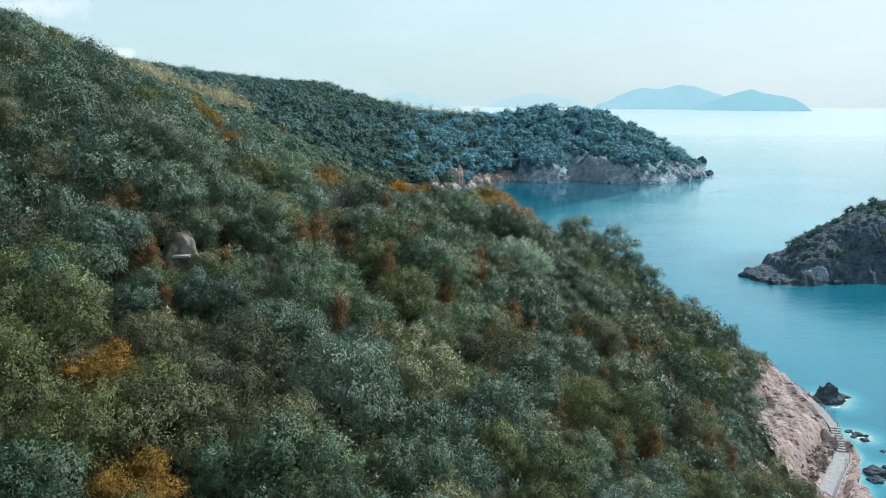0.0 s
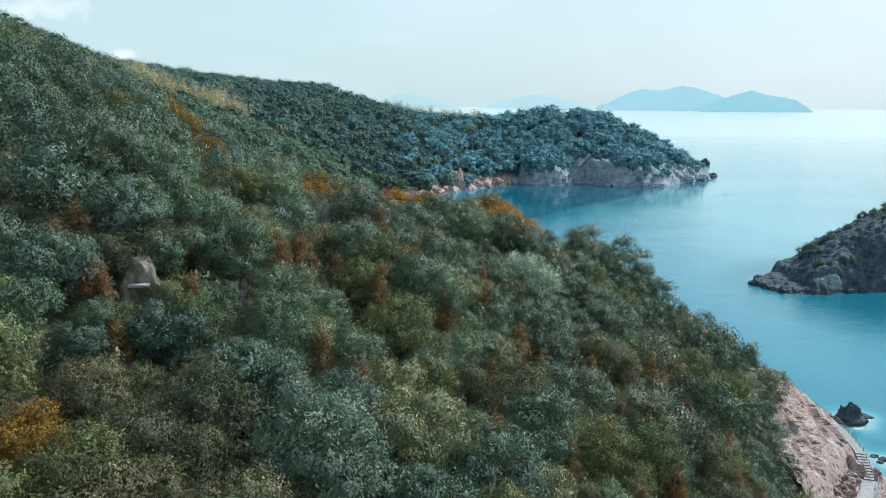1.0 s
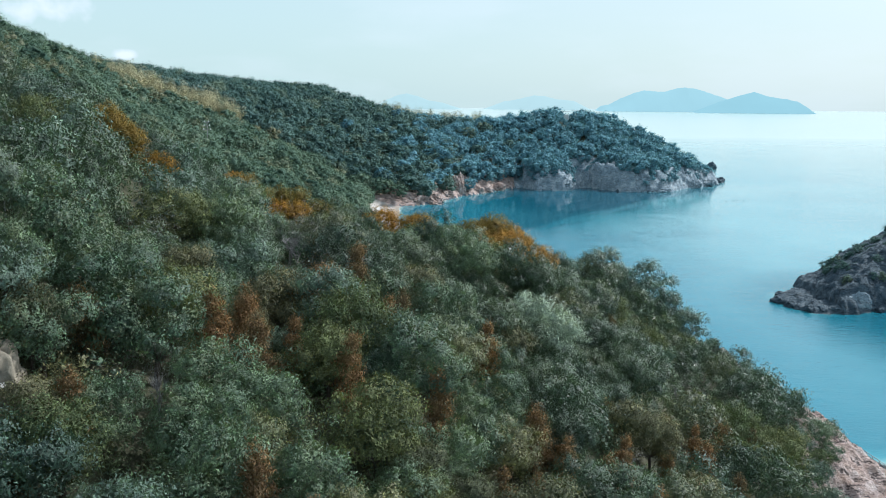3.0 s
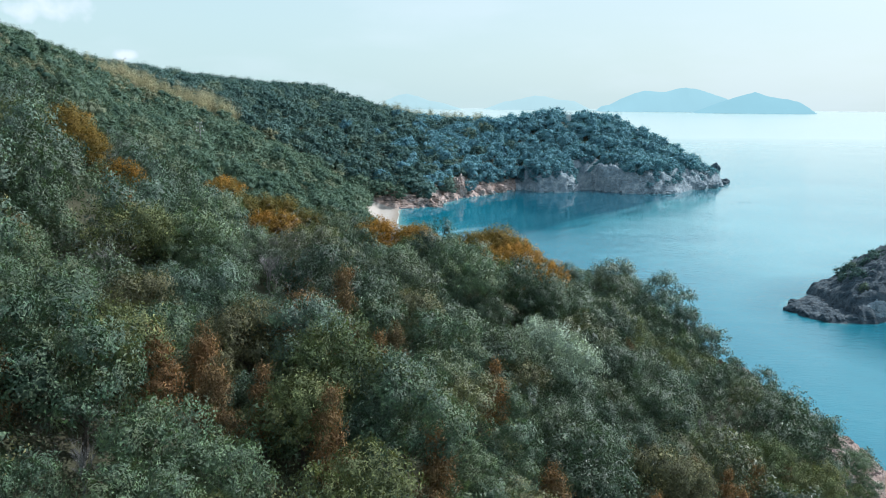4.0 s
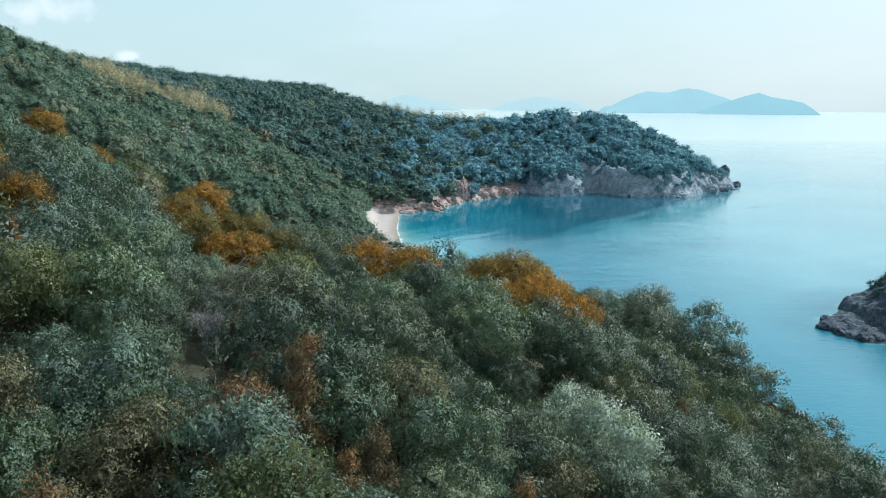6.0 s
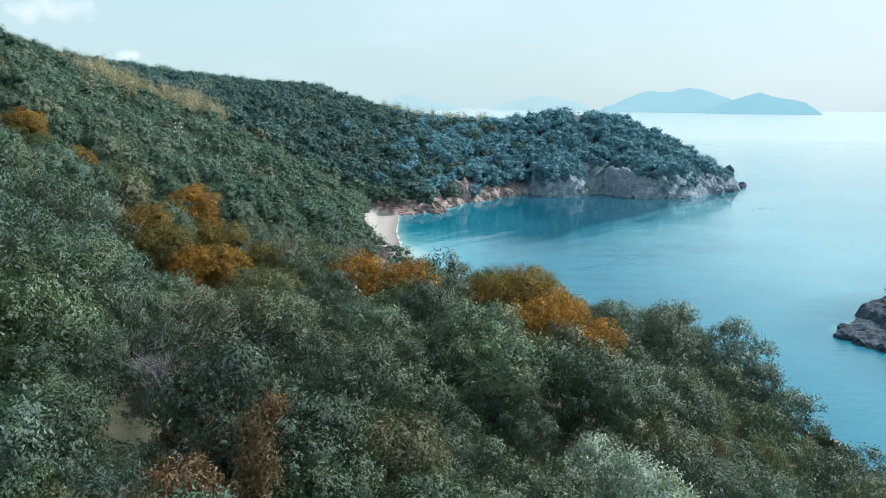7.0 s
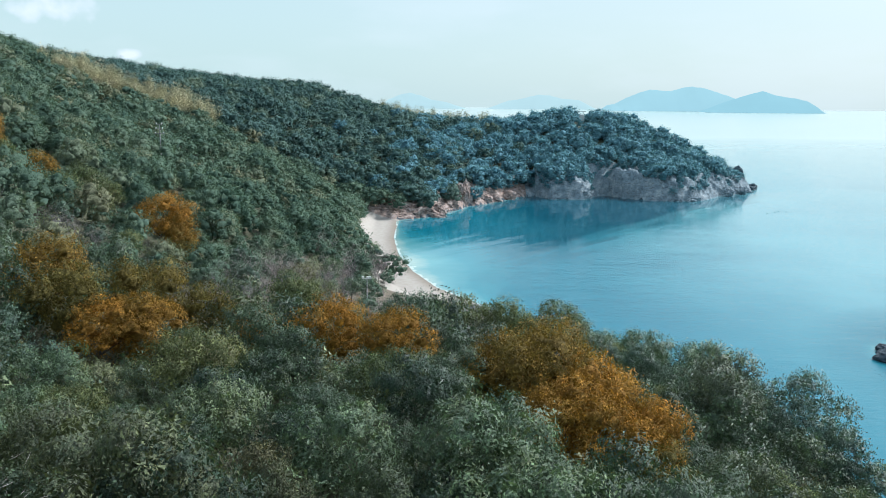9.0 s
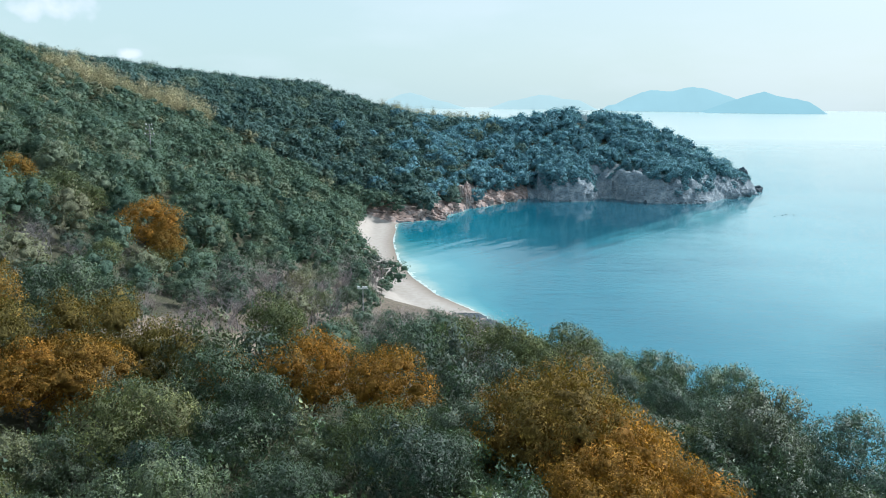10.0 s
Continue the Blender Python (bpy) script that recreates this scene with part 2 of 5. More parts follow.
def sea_material():
    m = Nodes("sea_water", 0.12, 0.5)
    m.p.inputs["IOR"].default_value = 1.33
    depth = m.attr("depth")
    wob = m.math("ADD", depth, m.math("MULTIPLY", m.math("SUBTRACT", m.noise(0.05, 5), 0.5), 1.6))
    deep = m.ramp(m.math("MULTIPLY", wob, 0.1, True), [(0.0, (0.32, 0.43, 0.4)), (0.07, (0.12, 0.31, 0.34)), (0.2, (0.035, 0.21, 0.265)), (0.45, (0.016, 0.155, 0.215)), (1.0, (0.016, 0.15, 0.212))])
    sep = m.n.new("ShaderNodeSeparateXYZ")
    m.l.new(m.pos.outputs["Position"], sep.inputs[0])
    # the open water is painted paler than the bay, for sky glare and haze
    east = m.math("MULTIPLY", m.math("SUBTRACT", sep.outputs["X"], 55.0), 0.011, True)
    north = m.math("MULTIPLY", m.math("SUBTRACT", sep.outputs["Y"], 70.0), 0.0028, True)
    glare_pale = m.math("MULTIPLY", m.math("MULTIPLY", east, north), m.math("ADD", m.noise(0.006, 4), 0.5), True)
    # the painted glare fades out round the islet, where its dark reflection lies
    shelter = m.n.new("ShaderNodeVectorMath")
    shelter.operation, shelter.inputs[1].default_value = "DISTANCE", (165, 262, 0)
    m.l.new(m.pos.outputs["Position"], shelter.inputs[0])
    glare_pale = m.math("MULTIPLY", glare_pale, m.math("MULTIPLY", m.math("SUBTRACT", shelter.outputs["Value"], 30.0), 0.025, True))
    deep = m.mix(glare_pale, deep, (0.13, 0.305, 0.35))
    # dark water painted below the headland, standing in for its rippled reflection
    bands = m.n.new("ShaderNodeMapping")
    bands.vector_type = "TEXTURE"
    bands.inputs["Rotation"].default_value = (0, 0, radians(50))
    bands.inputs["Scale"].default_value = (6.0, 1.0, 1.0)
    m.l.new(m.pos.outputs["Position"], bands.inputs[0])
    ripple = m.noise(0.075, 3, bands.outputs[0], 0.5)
    head_mirror = m.math("SUBTRACT", sep.outputs["Y"], m.math("ADD", m.math("MULTIPLY", sep.outputs["X"], 1.25), 335.0))
    head_mirror = m.math("ADD", m.math("MULTIPLY", head_mirror, 0.028), m.math("MULTIPLY", m.math("SUBTRACT", ripple, 0.5), 3.4), True)
    head_mirror = m.math("MULTIPLY", head_mirror, m.math("MULTIPLY", m.math("SUBTRACT", depth, 1.0), 0.4, True))
    head_mirror = m.math("MULTIPLY", head_mirror, m.math("MULTIPLY", m.math("SUBTRACT", sep.outputs["X"], 10.0), 0.02, True))
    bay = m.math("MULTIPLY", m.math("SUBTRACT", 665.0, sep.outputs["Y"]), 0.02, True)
    head_mirror = m.math("MULTIPLY", head_mirror, bay)
    deep = m.mix(m.math("MULTIPLY", head_mirror, 0.92), deep, (0.012, 0.068, 0.105))
    # the islet's dark reflection is painted into the colour too
    islet_mirror = m.math("MULTIPLY", m.math("SUBTRACT", 70.0, shelter.outputs["Value"]), 0.025, True)
    deep = m.mix(m.math("MULTIPLY", islet_mirror, 0.75), deep, (0.014, 0.085, 0.125))
    # distant water is blended towards a hazy pale tone in its base colour
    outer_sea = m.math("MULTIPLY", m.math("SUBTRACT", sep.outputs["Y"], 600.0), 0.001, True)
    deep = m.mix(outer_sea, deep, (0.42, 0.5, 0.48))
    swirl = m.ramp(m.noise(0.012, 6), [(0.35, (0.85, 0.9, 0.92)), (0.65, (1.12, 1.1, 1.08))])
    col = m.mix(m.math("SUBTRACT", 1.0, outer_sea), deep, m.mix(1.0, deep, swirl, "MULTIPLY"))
    # broken foam on the shoreline
    edge = m.math("ADD", depth, m.math("MULTIPLY", m.math("SUBTRACT", m.noise(0.22, 7, rough=0.7), 0.5), 1.1))
    foam = m.ramp(edge, [(0.02, (1, 1, 1)), (0.1, (0, 0, 0))])
    col = m.mix(m.math("MULTIPLY", foam, 0.75), col, (0.55, 0.6, 0.6))
    ruffle = m.mix(outer_sea, m.ramp(m.noise(0.012, 4), [(0.3, (0.03, 0.03, 0.03)), (0.7, (0.1, 0.1, 0.1))]), (0.08, 0.08, 0.08))
    # less gloss where the dark reflection is painted; roughness varies with distance out
    m.l.new(m.math("SUBTRACT", 0.5, m.math("MULTIPLY", head_mirror, 0.3)), m.p.inputs["Specular IOR Level"])
    near = m.math("SUBTRACT", 1.25, m.math("MULTIPLY", m.math("ADD", sep.outputs["Y"], m.math("MULTIPLY", sep.outputs["X"], 0.6)), 0.0012))
    near = m.math("ADD", m.math("MAXIMUM", m.math("MINIMUM", near, 1.0), 0.3), m.math("MULTIPLY", outer_sea, 2.6))
    m.l.new(m.mix(foam, m.math("MULTIPLY", ruffle, near), (0.8, 0.8, 0.8)), m.p.inputs["Roughness"])
    mp = m.n.new("ShaderNodeMapping")
    mp.inputs["Rotation"].default_value = (0, 0, radians(25))
    mp.inputs["Scale"].default_value = (0.45, 1.4, 1.0)
    m.l.new(m.pos.outputs["Position"], mp.inputs[0])
    h = m.math("ADD", m.math("MULTIPLY", m.noise(0.45, 5, mp.outputs[0], 0.65), 2.4), m.math("MULTIPLY", m.noise(0.085, 3, mp.outputs[0]), 3.0))
    lull = m.math("MULTIPLY", m.math("SUBTRACT", sep.outputs["Y"], m.math("ADD", sep.outputs["X"], 300.0)), 0.012, True)
    h = m.math("MULTIPLY", h, m.math("SUBTRACT", 1.0, m.math("MULTIPLY", m.math("MULTIPLY", lull, bay), 0.85)))
    # a slow swell runs along the headland into the bay
    within = m.math("MULTIPLY", m.math("SUBTRACT", sep.outputs["Y"], m.math("ADD", sep.outputs["X"], 330.0)), 0.012, True)
    h = m.math("ADD", h, m.math("MULTIPLY", m.math("MULTIPLY", ripple, m.math("MULTIPLY", within, bay)), 6.0))
    calm = m.math("SUBTRACT", 1.0, m.math("MULTIPLY", m.math("SUBTRACT", sep.outputs["Y"], 500.0), 0.0007, True))
    m.bump(m.math("MULTIPLY", h, calm), 0.2, 0.3)
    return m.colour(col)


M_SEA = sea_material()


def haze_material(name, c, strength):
    """Land so far off that only air-light is seen of it, put in as a glow."""
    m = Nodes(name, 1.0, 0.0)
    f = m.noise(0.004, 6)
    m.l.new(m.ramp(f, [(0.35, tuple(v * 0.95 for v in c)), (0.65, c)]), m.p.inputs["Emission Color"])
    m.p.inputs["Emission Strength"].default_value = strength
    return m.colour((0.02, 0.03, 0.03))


# ---------------------------------------------------------------- mesh helpers
def mesh_of(name, verts, quads=None, tris=None, mats=(), smooth=False, normals=None):
    me = bpy.data.meshes.new(name)
    verts = np.asarray(verts, np.float32).reshape(-1, 3)
    quads = np.zeros((0, 4), np.int32) if quads is None else np.asarray(quads, np.int32).reshape(-1, 4)
    tris = np.zeros((0, 3), np.int32) if tris is None else np.asarray(tris, np.int32).reshape(-1, 3)
    me.vertices.add(len(verts))
    me.vertices.foreach_set("co", verts.ravel())
    me.loops.add(quads.size + tris.size)
    me.loops.foreach_set("vertex_index", np.concatenate([quads.ravel(), tris.ravel()]))
    me.polygons.add(len(quads) + len(tris))
    starts = np.concatenate([np.arange(len(quads)) * 4, quads.size + np.arange(len(tris)) * 3])
    me.polygons.foreach_set("loop_start", starts.astype(np.int32))
    if smooth:
        me.polygons.foreach_set("use_smooth", np.ones(len(starts), bool))
    for m in mats:
        me.materials.append(m)
    me.update(calc_edges=True)
    me.validate()
    if normals is not None:
        me.attributes.new("custom_normal", "FLOAT_VECTOR", "POINT").data.foreach_set("vector", np.asarray(normals, np.float32).ravel())
        me.update()
    return me


def part(name, bm, material, parent, label=""):
    me = bpy.data.meshes.new(name)
    bm.to_mesh(me)
    bm.free()
    me.materials.append(material)
    ob = new(name, me)
    ob.parent = parent
    if label:
        tagged(ob, label)
    return ob


def tube(bm, a, b, r1, r2, seg=6):
    """A tapered round bar from a to b."""
    a, b = Vector(a), Vector(b)
    q = (b - a).to_track_quat("Z", "Y").to_matrix()
    rings = []
    for p, r in ((a, r1), (b, r2)):
        rings.append([bm.verts.new(p + q @ Vector((math.cos(k * math.tau / seg) * r, math.sin(k * math.tau / seg) * r, 0))) for k in range(seg)])
    for k in range(seg):
        bm.faces.new((rings[0][k], rings[0][(k + 1) % seg], rings[1][(k + 1) % seg], rings[1][k]))
    bm.faces.new(rings[1])
    bm.faces.new(rings[0][::-1])


def box(bm, cx, cy, cz, sx, sy, sz, m=None):
    mat = Matrix.LocRotScale((cx, cy, cz), None, (sx, sy, sz))
    bmesh.ops.create_cube(bm, size=1.0, matrix=(m @ mat) if m else mat)


# ---------------------------------------------------------------- the lie of the land
COAST = [(95, -260), (86, -60), (80, 0), (75, 60), (69, 98), (72, 113), (78, 126), (80.5, 138), (81, 148), (79.5, 160), (76, 172), (66, 205), (50, 240),
         (34, 272), (22, 305), (9, 330), (-2, 347), (-12, 373), (-19.5, 404), (-24, 442), (-26, 500), (-7, 511), (15, 556), (34, 578),
         (50, 604), (63, 616), (71, 602), (76, 597), (97, 598), (102, 606), (112, 621), (120, 618), (130, 604), (142, 594), (160, 592), (177, 597), (190, 612), (205, 628), (221, 640), (236, 656)]
FAR_COAST = [(238, 672), (200, 740), (150, 790), (90, 830), (20, 870), (-60, 900), (-200, 960), (-420, 1000), (-1200, 1000), (-1200, -260)]
ISLET = [(116, 277), (121, 259), (136, 261), (165, 266), (200, 266), (228, 282), (220, 312), (172, 318), (138, 301)]
# ground heights, hill by hill
NEAR_HILL = [(-44, 92, 62), (-37, 118, 57.5), (-29, 79, 55.5), (-25, 108, 50), (-28, 143, 46.5), (-24, 152, 44.5), (-20, 88, 47), (-23, 66, 46.5),
             (-22, 47, 42.5), (-9, 67, 40), (-9, 87, 44.4), (-14, 106, 46), (-5, 49, 38.5), (0, 124, 44), (4, 61, 34.5), (8, 133, 42),
             (15, 113, 36.5), (24, 88, 24), (14, 143, 36.5), (28, 160, 31.5), (36, 162, 32.5), (46, 154, 24), (57, 135, 18), (61, 119, 9), (6, 166, 36), (2, 178, 33), (-22, 132, 45), (-9, 139, 43.5)]
NEAR_EDGE = [(35, 215, 18), (20, 40, 24), (40, 60, 12), (-30, 10, 42), (-70, 60, 70), (-85, 120, 78), (0, 0, 30), (40, -60, 14), (-60, -100, 50),
             (-5, 192, 25), (-20, 200, 27), (20, 250, 7), (-6, 250, 12), (0, 290, 5)]
VALLEY = [(-43, 228, 25), (-68, 265, 29), (-19, 269, 11.5), (-92, 250, 44), (-60, 190, 40), (-104, 362, 39), (-60, 330, 24), (-30, 330, 8), (-45, 400, 12),
          (-75, 430, 28), (-60, 500, 10)]
WEST_RIDGE = [(-228, 380, 101.5), (-213, 400, 93.5), (-186, 450, 75.5), (-140, 517, 53.5), (-130, 250, 63.5), (-160, 300, 79.5), (-300, 250, 117.5), (-150, 400, 61.5),
              (-91, 519, 29.5), (-260, 500, 90.5), (-150, 120, 97.5), (-300, 0, 107.5), (-500, 400, 125.5)]
FAR_RIDGE = [(-115, 743, 71), (-62, 765, 53), (-14, 770, 44), (38, 760, 40), (-190, 720, 75), (-221, 650, 80), (-29, 549, 15), (0, 610, 22), (-60, 640, 42),
             (60, 650, 20), (-120, 600, 58), (-350, 800, 80)]
HEADLAND = [(92, 730, 51), (114, 738, 48), (149, 728, 48), (172, 720, 41), (192, 710, 34), (213, 697, 20), (224, 680, 11), (100, 660, 26), (150, 640, 22), (185, 640, 16), (80, 790, 18)]
ISLET_TOP = [(160, 286, 20), (185, 290, 24), (132, 277, 3.5), (139, 279, 8.5), (149, 282, 13.5)]
SPOTS = np.array(NEAR_HILL + NEAR_EDGE + VALLEY + WEST_RIDGE + FAR_RIDGE + HEADLAND + ISLET_TOP, float)


def kernel(px, py):
    d2 = (px[:, None] - SPOTS[None, :, 0]) ** 2 + (py[:, None] - SPOTS[None, :, 1]) ** 2
    return np.sqrt(d2 + 12.0 ** 2)


WEIGHTS = np.linalg.solve(kernel(SPOTS[:, 0], SPOTS[:, 1]) - 0.0 * np.eye(len(SPOTS)), SPOTS[:, 2] - 30)


def shore_distance(px, py, ring):
    """Metres inland of a closed coastline; negative at sea."""
    best, inside = np.full(len(px), 1e9), np.zeros(len(px), bool)
    for (x1, y1), (x2, y2) in zip(ring, ring[1:] + ring[:1]):
        ex, ey = x2 - x1, y2 - y1
        k = np.clip(((px - x1) * ex + (py - y1) * ey) / (ex * ex + ey * ey), 0, 1)
        best = np.minimum(best, np.hypot(px - x1 - k * ex, py - y1 - k * ey))
        if y1 != y2:
            inside ^= ((y1 > py) != (y2 > py)) & (px < ex * (py - y1) / ey + x1)
    return np.where(inside, best, -best)


def waves(px, py, scale, seed=0.0):
    """Cheap smooth noise from a few turned sine waves, about -1 to 1."""
    out = np.zeros(len(px))
    for k in range(6):
        a, f = k * 2.4 + seed, (1.0 + 0.37 * k) / scale
        out += np.sin((px * math.cos(a) + py * math.sin(a)) * f * 6.28 + 1.7 * k + seed * 3 + 1.5 * np.sin((px * math.sin(a) - py * math.cos(a)) * f * 2.1 + k)) / (1 + 0.5 * k)
    return out / 3.2


WAY = [(60.5, 106, 1.7), (64.5, 112, 1.7), (68.5, 117.5, 1.7), (72.3, 122.5, 1.8), (74.2, 126, 1.9)]
WAY_UP = [(76.2, 133, 3.7), (77.3, 140, 4.0), (77.6, 147, 4.0), (77, 154, 3.8), (75.8, 160, 3.6)]


def bench(px, py, z):
    """Cuts the ledge of the walkway into the slope."""
    line = WAY + WAY_UP
    for (x1, y1, z1), (x2, y2, z2) in zip(line, line[1:]):
        ex, ey = x2 - x1, y2 - y1
        k = np.clip(((px - x1) * ex + (py - y1) * ey) / (ex * ex + ey * ey), 0, 1)
        away = np.hypot(px - x1 - k * ex, py - y1 - k * ey)
        half = 1.8 if z1 < 1.85 else 0.9
        z = np.where(away < 12, np.minimum(z, z1 + (z2 - z1) * k - 0.35 + np.clip(away - half, 0, None) * 1.6), z)
    return z


def spur(px, py):
    """Two bare ribs of rock that run out from the foot of the headland."""
    out = np.zeros(len(px))
    for (x1, y1, z1), (x2, y2, z2), fall in (((122, 617, 19), (146, 604, 13), 1.7), ((146, 604, 13), (163, 599, 6), 1.4), ((163, 599, 6), (181, 601, 0.5), 0.7), ((78, 606, 6.5), (96, 605, 9.5), 2.6)):
        ex, ey = x2 - x1, y2 - y1
        k = np.clip(((px - x1) * ex + (py - y1) * ey) / (ex * ex + ey * ey), 0, 1)
        away = np.hypot(px - x1 - k * ex, py - y1 - k * ey)
        out = np.maximum(out, z1 + (z2 - z1) * k - fall * np.clip(away - 1.5, 0, None))
    return out


def lie(px, py):
    """Ground height, distance inland and the share of beach at each place."""
    px, py = np.asarray(px, float), np.asarray(py, float)
    d = shore_distance(px, py, COAST + FAR_COAST)
    isl = shore_distance(px, py, ISLET)
    islet = isl > d
    d = np.maximum(d, isl)
    # jagged rocky edge, smooth sand
    beach = np.clip((95 - abs(py - 412)) / 10, 0, 1) * (px < 30) * (px > -90)
    d = d + (1 - beach) * (waves(px, py, 22) * 2.2 + waves(px, py, 9, 2.0) * 1.2)
    hill = 30 + kernel(px, py) @ WEIGHTS
    hill = np.clip(hill, 1, 140)
    steep = np.where(islet, np.where(px < 131, 0.3, 1.9), np.where((py > 560) & (px > 66), 1.6, np.where(py > 480, 0.95, 0.8)))
    cliff = 0.4 + steep * np.clip(d, 0, None) * (0.85 + 0.25 * waves(px, py, 30, 4.0))
    sand = 0.075 * np.clip(d, 0, 15) + 0.7 * np.clip(d - 13, 0, None)
    shore = cliff * (1 - beach) + sand * beach
    k = 3.0
    land = -k * np.logaddexp(-hill / k, -shore / k)
    land = np.maximum(land, np.minimum(shore, 0.5))
    land = np.where(d > 0, np.minimum(land, shore), 0)
    land = np.maximum(land, spur(px, py))
    land = np.where(islet, np.minimum(land, np.interp(px - 0.45 * (py - 268), (114, 127, 130, 132.5, 141, 150, 156, 170), (0.5, 2.8, 4.2, 7.0, 12.0, 16.0, 20.0, 25.0))), land)
    sandy = np.exp(-np.hypot((px - 8) / 70, (py - 400) / 95) ** 4)
    bed = np.where(d < 0, np.maximum(d * (1.1 * (1 - sandy) + 0.085 * sandy), -14), 0)
    z = np.where(d > 0, land, bed)
    rocky = (1 - beach) * np.clip(1 - abs(d - 6) / 16, 0, 1)
    z = z + rocky * (waves(px, py, 6.5, 1.0) * 0.9 + waves(px, py, 3.1, 5.0) * 0.45) * np.where(d > 0, 1, 0.4)
    z = np.where((px > 45) & (py > 95) & (py < 172), bench(px, py, z), z)
    return z, d, beach


def height(x, y):
    return float(lie([x], [y])[0][0])


def steps(*runs):
    out = [runs[0][0]]
    for a, b, s in runs:
        out += list(np.linspace(a, b, max(1, round((b - a) / s)) + 1)[1:])
    return np.array(out)


GX = steps((-9000, -1200, 2600), (-1200, -400, 40), (-400, -80, 5), (-80, 100, 1.6), (100, 240, 2.5), (240, 320, 8), (320, 1200, 80), (1200, 9000, 1300))
GY = steps((-3000, -200, 700), (-200, 20, 6), (20, 345, 2.0), (345, 680, 3), (680, 900, 5), (900, 1200, 25), (1200, 9000, 600))
gx, gy = [a.ravel() for a in np.meshgrid(GX, GY)]
gz, gd, gb = lie(gx, gy)
nx, ny = len(GX), len(GY)
cell = (np.arange(ny - 1)[:, None] * nx + np.arange(nx - 1)[None, :]).ravel()
cells = np.stack([cell, cell + 1, cell + nx + 1, cell + nx], 1)

ground_mesh = mesh_of("ground", np.stack([gx, gy, gz], 1), cells, None, (M_SOIL, M_CLIFF, M_SAND, M_DARKROCK, M_PALEROCK, M_DRY, M_LITTER), True)
cx, cy, cz, cd, cb = (a[cells].mean(1) for a in (gx, gy, gz, gd, gb))
slot = np.zeros(len(cells), np.int32)
slot[(cd < 17) | ((cd < 22) & (cy < 142))] = 1
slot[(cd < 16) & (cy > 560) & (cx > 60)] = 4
slot[(cd < 40) & (cx > 105) & (cy < 340) & (cy > 240)] = 3
slot[(cx > -50) & (cx < 16) & (cy > 190) & (cy < 326) & (cd > 16)] = 6
slot[np.hypot(cx + 40, (cy - 214) / 1.2) < 12] = 5
slot[cz < 0.7] = 3
slot[(cb > 0.5) & (cd < 24)] = 2
ground_mesh.polygons.foreach_set("material_index", slot)
ha = ground_mesh.attributes.new("height", "FLOAT", "POINT")
ha.data.foreach_set("value", gz.astype(np.float32))
ground = tagged(new("ground", ground_mesh), "wooded coastal hills with rocky shore and sand", "ground", kind="structure")

SEA_RISE = 24 / 2950.0 ** 2
wet = (gz[cells].min(1) < 1.0)
# the far water is bent upwards a little, to fit the horizon in the camera's view
sea_mesh = mesh_of("sea", np.stack([gx, gy, SEA_RISE * np.clip(gy - 1500, 0, 3500) ** 2], 1), cells[wet], None, (M_SEA,), True)
da = sea_mesh.attributes.new("depth", "FLOAT", "POINT")
deepness = -gz
# shoals round the rocks that stand in the sea
for rx, ry, rr in ((86.5, 154, 3.6), (90, 156.5, 2.2), (82, 157, 1.8), (83.5, 136.5, 2.0), (80, 121, 2.6)):
    deepness = np.where(deepness > 0, np.minimum(deepness, 0.02 + 0.8 * np.clip(np.hypot(gx - rx, gy - ry) - rr, 0, None)), deepness)
da.data.foreach_set("value", deepness.astype(np.float32))
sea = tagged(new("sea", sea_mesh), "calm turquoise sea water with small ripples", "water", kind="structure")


# ---------------------------------------------------------------- distant islands
def distant_island(y, profile, depth, material, label):
    """A long humped island; profile: x and crest height along it."""
    px, pz = zip(*profile)
    n, rows = 120, 12
    verts = []
    for j in range(rows + 1):
        v = j / rows
        for i in range(n + 1):
            x = px[0] + (px[-1] - px[0]) * i / n
            h = float(np.interp(x, px, pz))
            h += min(1, h / 30) * (4 * noise.noise((x * 0.012, v * 3, y * 0.01)) + 2.5 * noise.noise((x * 0.035, v * 6, y * 0.01)))
            verts.append((x, y + depth * (v - 0.5), max(h, 0) * math.sin(math.pi * v) ** 0.8 - 1 + SEA_RISE * (y - 1500) ** 2))
    quads = [(j * (n + 1) + i, j * (n + 1) + i + 1, (j + 1) * (n + 1) + i + 1, (j + 1) * (n + 1) + i) for j in range(rows) for i in range(n)]
    ob = new("distant_island", mesh_of("distant_island", verts, quads, None, (material,), True))
    return tagged(ob, label, "island", "islands on the horizon", kind="structure")


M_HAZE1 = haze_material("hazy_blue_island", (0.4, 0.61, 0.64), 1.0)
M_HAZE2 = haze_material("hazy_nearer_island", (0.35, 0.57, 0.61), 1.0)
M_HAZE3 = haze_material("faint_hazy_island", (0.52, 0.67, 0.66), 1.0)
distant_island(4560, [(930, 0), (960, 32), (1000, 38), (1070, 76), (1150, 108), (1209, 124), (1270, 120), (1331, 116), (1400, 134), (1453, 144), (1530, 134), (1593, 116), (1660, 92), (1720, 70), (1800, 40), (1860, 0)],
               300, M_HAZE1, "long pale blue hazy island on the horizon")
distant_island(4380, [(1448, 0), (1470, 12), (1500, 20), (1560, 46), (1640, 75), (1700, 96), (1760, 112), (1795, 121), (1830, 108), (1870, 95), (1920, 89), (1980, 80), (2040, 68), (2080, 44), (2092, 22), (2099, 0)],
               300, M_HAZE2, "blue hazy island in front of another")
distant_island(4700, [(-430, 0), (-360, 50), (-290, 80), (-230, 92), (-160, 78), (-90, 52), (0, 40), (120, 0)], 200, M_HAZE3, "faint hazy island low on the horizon")
